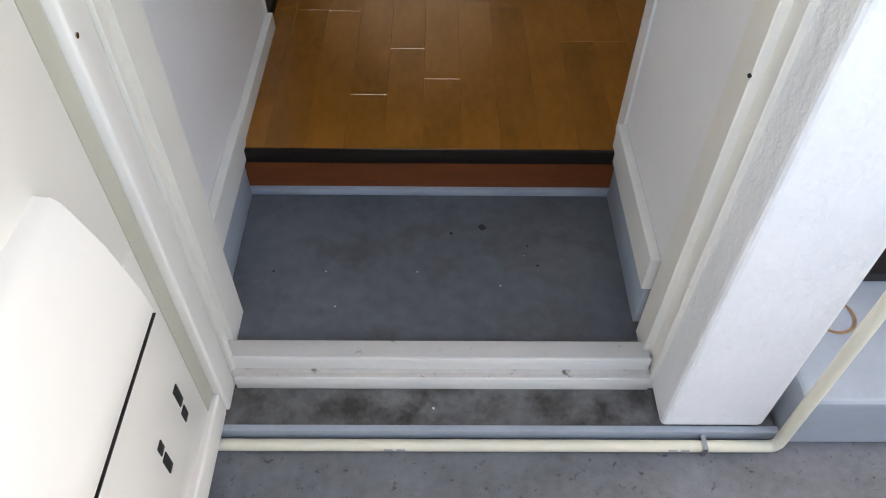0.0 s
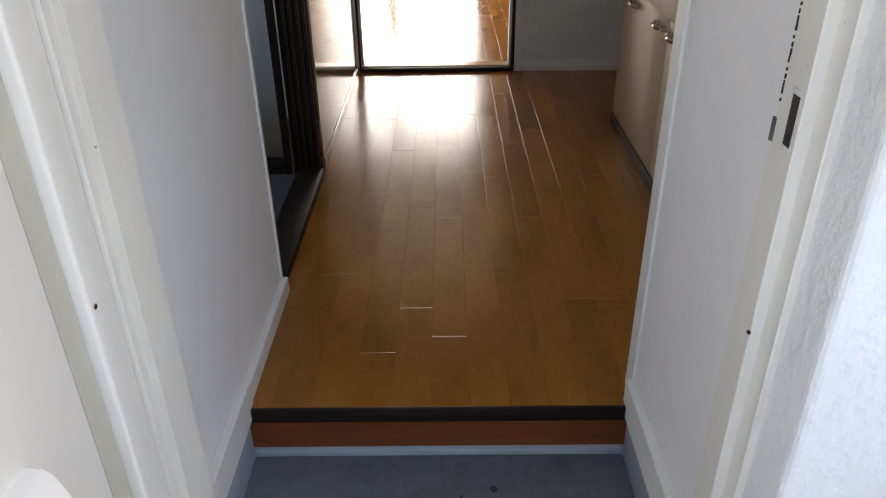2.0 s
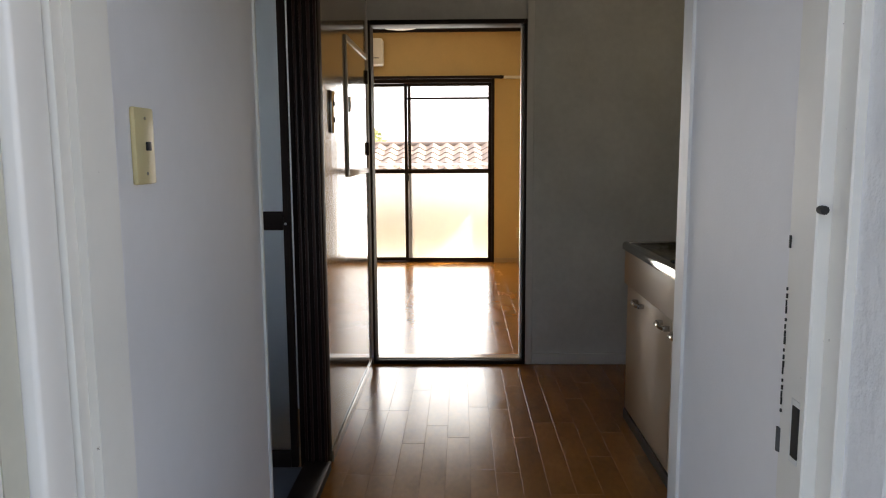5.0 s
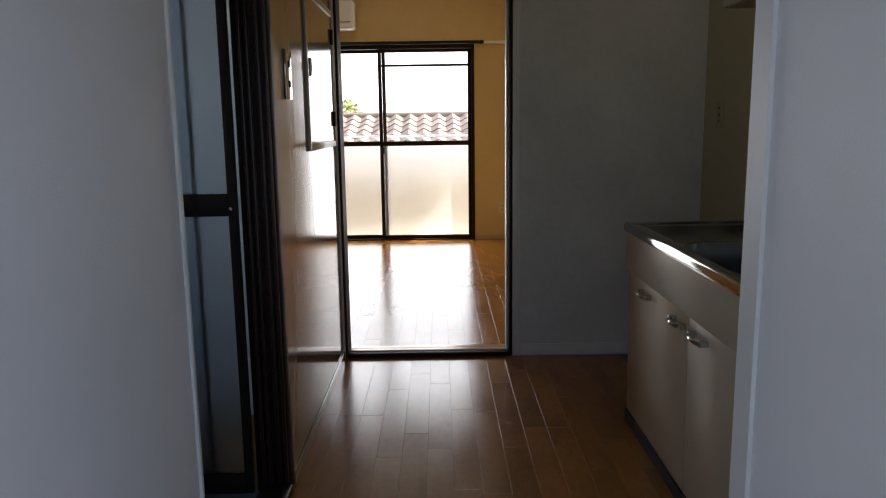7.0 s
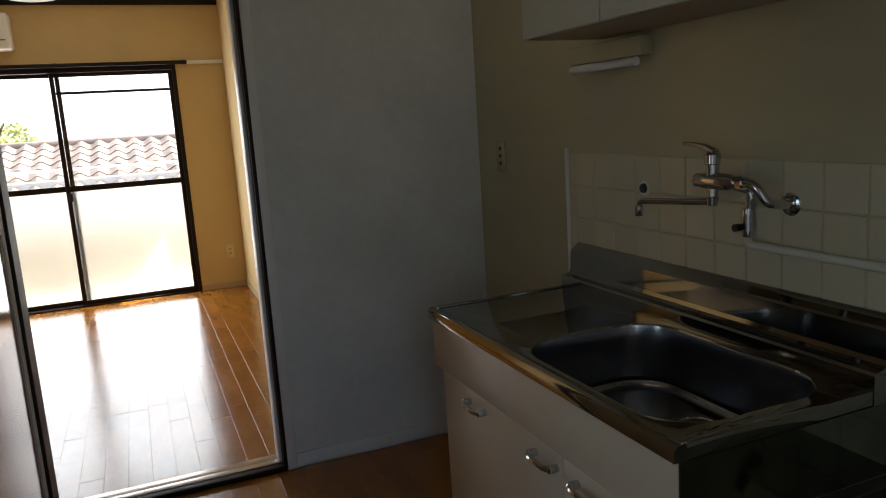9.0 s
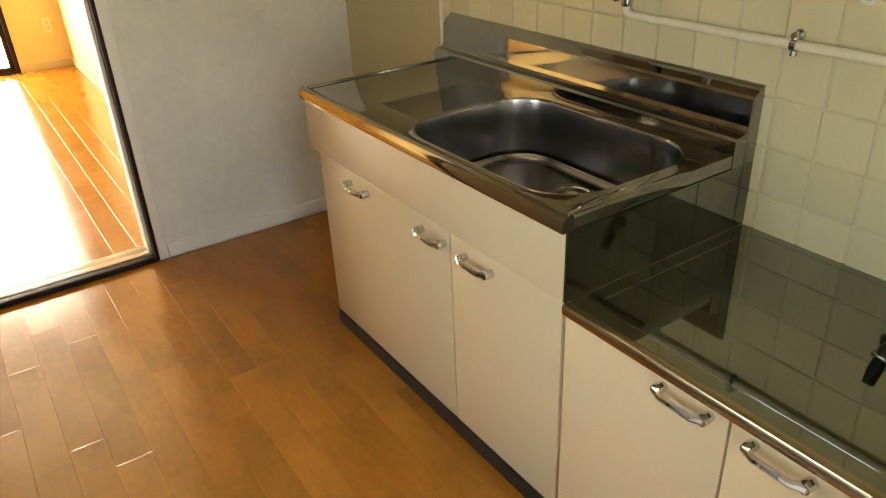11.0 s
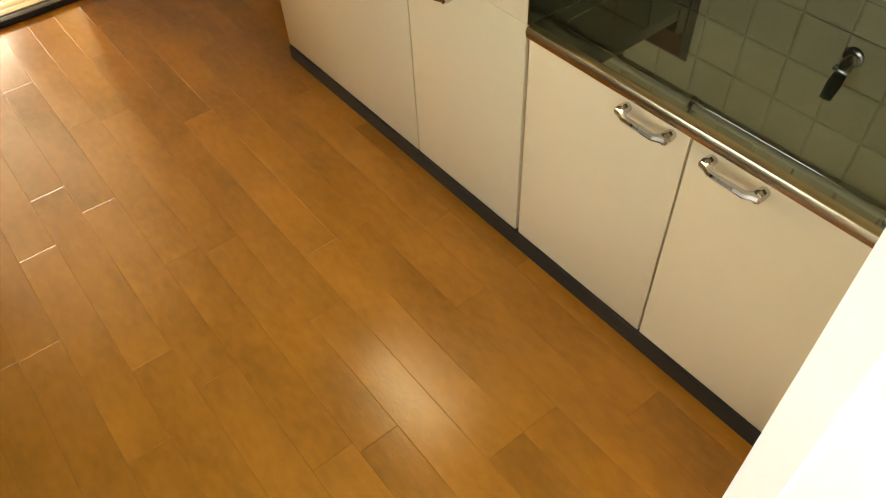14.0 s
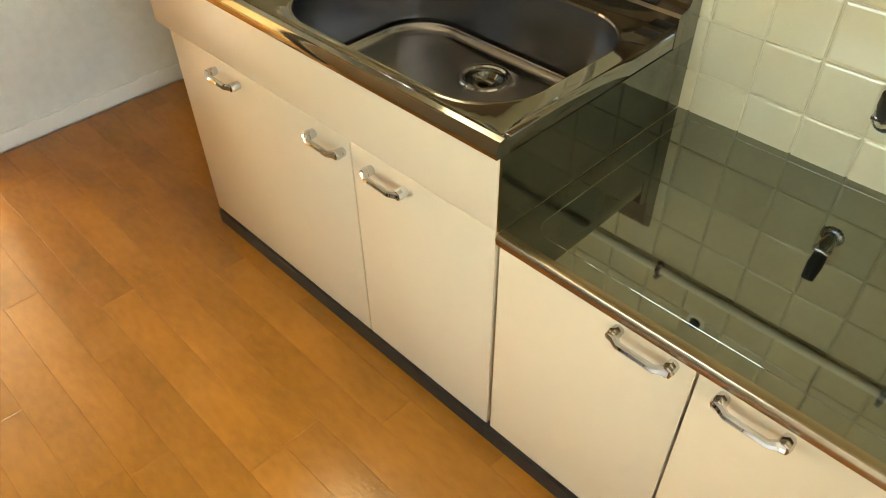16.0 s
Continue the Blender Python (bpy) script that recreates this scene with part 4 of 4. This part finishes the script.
def wall_plug(y, z):
    plug = thing("wall_plug", (XW, y, z - 0.026), "black plug in a white flange on the tiles", "plug", "plugs on the tiled wall")
    part("flange", tube([(XW - 0.004, y, z), (XW - 0.010, y, z)], [0.026, 0.022], 20), M_WHITE_PL, plug)
    part("cap", tube([(XW - 0.009, y, z), (XW - 0.017, y, z)], [0.015, 0.013], 14), M_BLACK, plug, "black cap")


wall_plug(0.915, 1.15)
wall_plug(1.90, 1.15)
gc = thing("gas_cock", (1.44, 0.716, 0.72), "chrome gas cock with a black nozzle on the tiled wall", "gas cock")
part("flange", tube([(XW - 0.004, 0.716, 0.742), (XW - 0.012, 0.716, 0.742)], [0.026, 0.020], 18), M_CHROME, gc)
part("body", tube([(XW - 0.010, 0.716, 0.742), (1.444, 0.716, 0.752), (1.432, 0.716, 0.770)], [0.012, 0.015, 0.013], 12), M_CHROME, gc)
part("nozzle", tube([(1.434, 0.716, 0.766), (1.420, 0.716, 0.790), (1.406, 0.716, 0.818)], [0.013, 0.015, 0.012], 12), M_BLACK, gc, "black nozzle")
part("lever", box(1.424, 1.440, 0.700, 0.734, 0.756, 0.764, 0.002), M_CHROME, gc)
so = thing("kitchen_socket", (XW, 2.82, 1.17), "brown-slotted cream wall socket", "socket")
part("plate", box(XW - 0.008, XW, 2.785, 2.855, 1.165, 1.285, 0.003), M_CREAM_WALL, so)
for z in (1.195, 1.225, 1.255):
    part("slot", box(XW - 0.0095, XW - 0.0075, 2.812, 2.828, z - 0.007, z + 0.007), M_BLACK, so)
cab = thing("wall_cabinet", (1.32, 1.2, 1.61), "pale green-white hanging kitchen cabinet", "cabinet")
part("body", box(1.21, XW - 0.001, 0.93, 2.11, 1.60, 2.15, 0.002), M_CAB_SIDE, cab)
for k in range(3):
    part("door", box(1.19, 1.208, 0.932 + k * 0.393, 1.321 + k * 0.393, 1.602, 2.148, 0.003), mat("pale_cabinet_door", (0.62, 0.64, 0.52), 0.3, vary=0.03), cab)
ul = thing("sink_lamp", (XW - 0.05, 2.05, 1.49), "white fluorescent sink lamp, switched off", "lamp")
part("housing", box(XW - 0.045, XW, 1.86, 2.23, 1.53, 1.585, 0.006), M_CREAM_WALL, ul)
part("tube", tube([(XW - 0.045, 1.88, 1.515), (XW - 0.045, 2.21, 1.515)], 0.013, 12), M_LAMP_OFF, ul)
kl = thing("kitchen_ceiling_lamp", (1.12, 2.12, HK), "long warm ceiling lamp over the kitchen", "lamp")
part("base", box(1.05, 1.19, 1.80, 2.44, HK - 0.03, HK, 0.004), M_WHITE_PL, kl)
part("cover", box(1.06, 1.18, 1.81, 2.43, HK - 0.085, HK - 0.03, 0.012, 3), M_LAMP, kl)

# ---- tiles ----
TP = 0.1097
tw = structure("tile_bed", box(XW - 0.004, XW, YE, 2.31, 0.57, 1.246), M_GROUT, "grout bed of the tiled splash wall", "wall")
structure("tile_trim", box(XW - 0.012, XW, 2.311, 2.328, 0.80, 1.262, 0.003), M_TRIM, "white strip at the end of the tiles", "trim")
tile_mesh = {}


def tile_piece(w, h):
    key = (round(w, 4), round(h, 4))
    if key not in tile_mesh:
        b = bmesh.new()
        lo = [b.verts.new((0, y, z)) for y, z in ((-w / 2, -h / 2), (w / 2, -h / 2), (w / 2, h / 2), (-w / 2, h / 2))]
        m_ = 0.0055
        hi = [b.verts.new((-0.0030, y, z)) for y, z in ((-w / 2 + 0.0016, -h / 2 + 0.0016), (w / 2 - 0.0016, -h / 2 + 0.0016), (w / 2 - 0.0016, h / 2 - 0.0016), (-w / 2 + 0.0016, h / 2 - 0.0016))]
        tp = [b.verts.new((-0.0042, y, z)) for y, z in ((-w / 2 + m_, -h / 2 + m_), (w / 2 - m_, -h / 2 + m_), (w / 2 - m_, h / 2 - m_), (-w / 2 + m_, h / 2 - m_))]
        for p, q in ((lo, hi), (hi, tp)):
            for k in range(4):
                b.faces.new((p[k], p[(k + 1) % 4], q[(k + 1) % 4], q[k]))
        b.faces.new(tp)
        bmesh.ops.recalc_face_normals(b, faces=b.faces)
        if b.faces[-1].normal.x > 0:
            bmesh.ops.reverse_faces(b, faces=b.faces)
        tile_mesh[key] = mesh("tile", b, M_TILE)
    return tile_mesh[key]


ys = [YE] + [y for y in (0.957 + TP * k for k in range(-7, 13)) if YE + 0.01 < y < 2.30] + [2.31]
zs = [0.575] + [1.246 - TP * k for k in range(6, -1, -1)]
for a, b in zip(ys, ys[1:]):
    for c, d in zip(zs, zs[1:]):
        piece("tile", tile_piece(b - a - 0.0018, d - c - 0.0018), tw, (XW - 0.004, (a + b) / 2, (c + d) / 2))

# ---- floor boards ----
PW = 0.0945
board_mesh = {}


def board_piece(w, L):
    key = (round(w, 4), round(L, 3))
    if key not in board_mesh:
        b = bmesh.new()
        g, h = 0.00015, 0.0010
        rings_ = []
        for i, z in ((g, -0.012), (g, -0.0003), (h, 0.0)):
            rings_.append([b.verts.new((x, y, z)) for x, y in ((-w / 2 + i, -L / 2 + i * 1.7), (w / 2 - i, -L / 2 + i * 1.7), (w / 2 - i, L / 2 - i * 1.7), (-w / 2 + i, L / 2 - i * 1.7))])
        for p, q in zip(rings_, rings_[1:]):
            for k in range(4):
                b.faces.new((p[k], p[(k + 1) % 4], q[(k + 1) % 4], q[k]))
        b.faces.new(rings_[-1])
        board_mesh[key] = mesh("floor_board", b, M_WOOD)
    return board_mesh[key]


def boards(parent, x0, x1, y0, y1, joints, length, seed):
    r_ = random.Random(seed)
    first = math.floor((x0 + 0.005) / PW)
    for i in range(first, math.ceil((x1 + 0.005) / PW)):
        a, b = max(x0, i * PW - 0.005), min(x1, (i + 1) * PW - 0.005)
        if b - a < 0.01:
            continue
        start = joints.get(i, r_.uniform(0, length))
        cuts = [y0] + sorted(y for y in (start + length * k for k in range(-9, 10)) if y0 + 0.02 < y < y1 - 0.02) + [y1]
        for c, d in zip(cuts, cuts[1:]):
            piece("floor_board", board_piece(b - a, d - c), parent, ((a + b) / 2, (c + d) / 2, 0))


kf = bpy.data.objects["subfloor_kitchen"]
boards(kf, XB - 0.01, XW, YR + 0.0075, YF - 0.018, {0: 1.357, 1: 1.92, -2: 1.546, -1: 1.151, -3: 1.55, 4: 1.22, 5: 0.697, 3: 0.873, 2: 1.60}, 0.70, 3)
rfl = bpy.data.objects["subfloor_room"]
boards(rfl, -1.02, XRE - 0.01, YF + 0.126, YW - 0.011, {}, 0.92, 8)
bm = bmesh.new()
for i in range(14):
    a = -1.02 - (i + 1) * PW
    box(max(a + 0.001, XRW), a + PW - 0.001, YF + 0.126, YW - 0.011, -0.012, 0.0, bm=bm)
tagged(part("far_boards", bm, M_WOOD, rfl, smooth=False), kind="stuff")
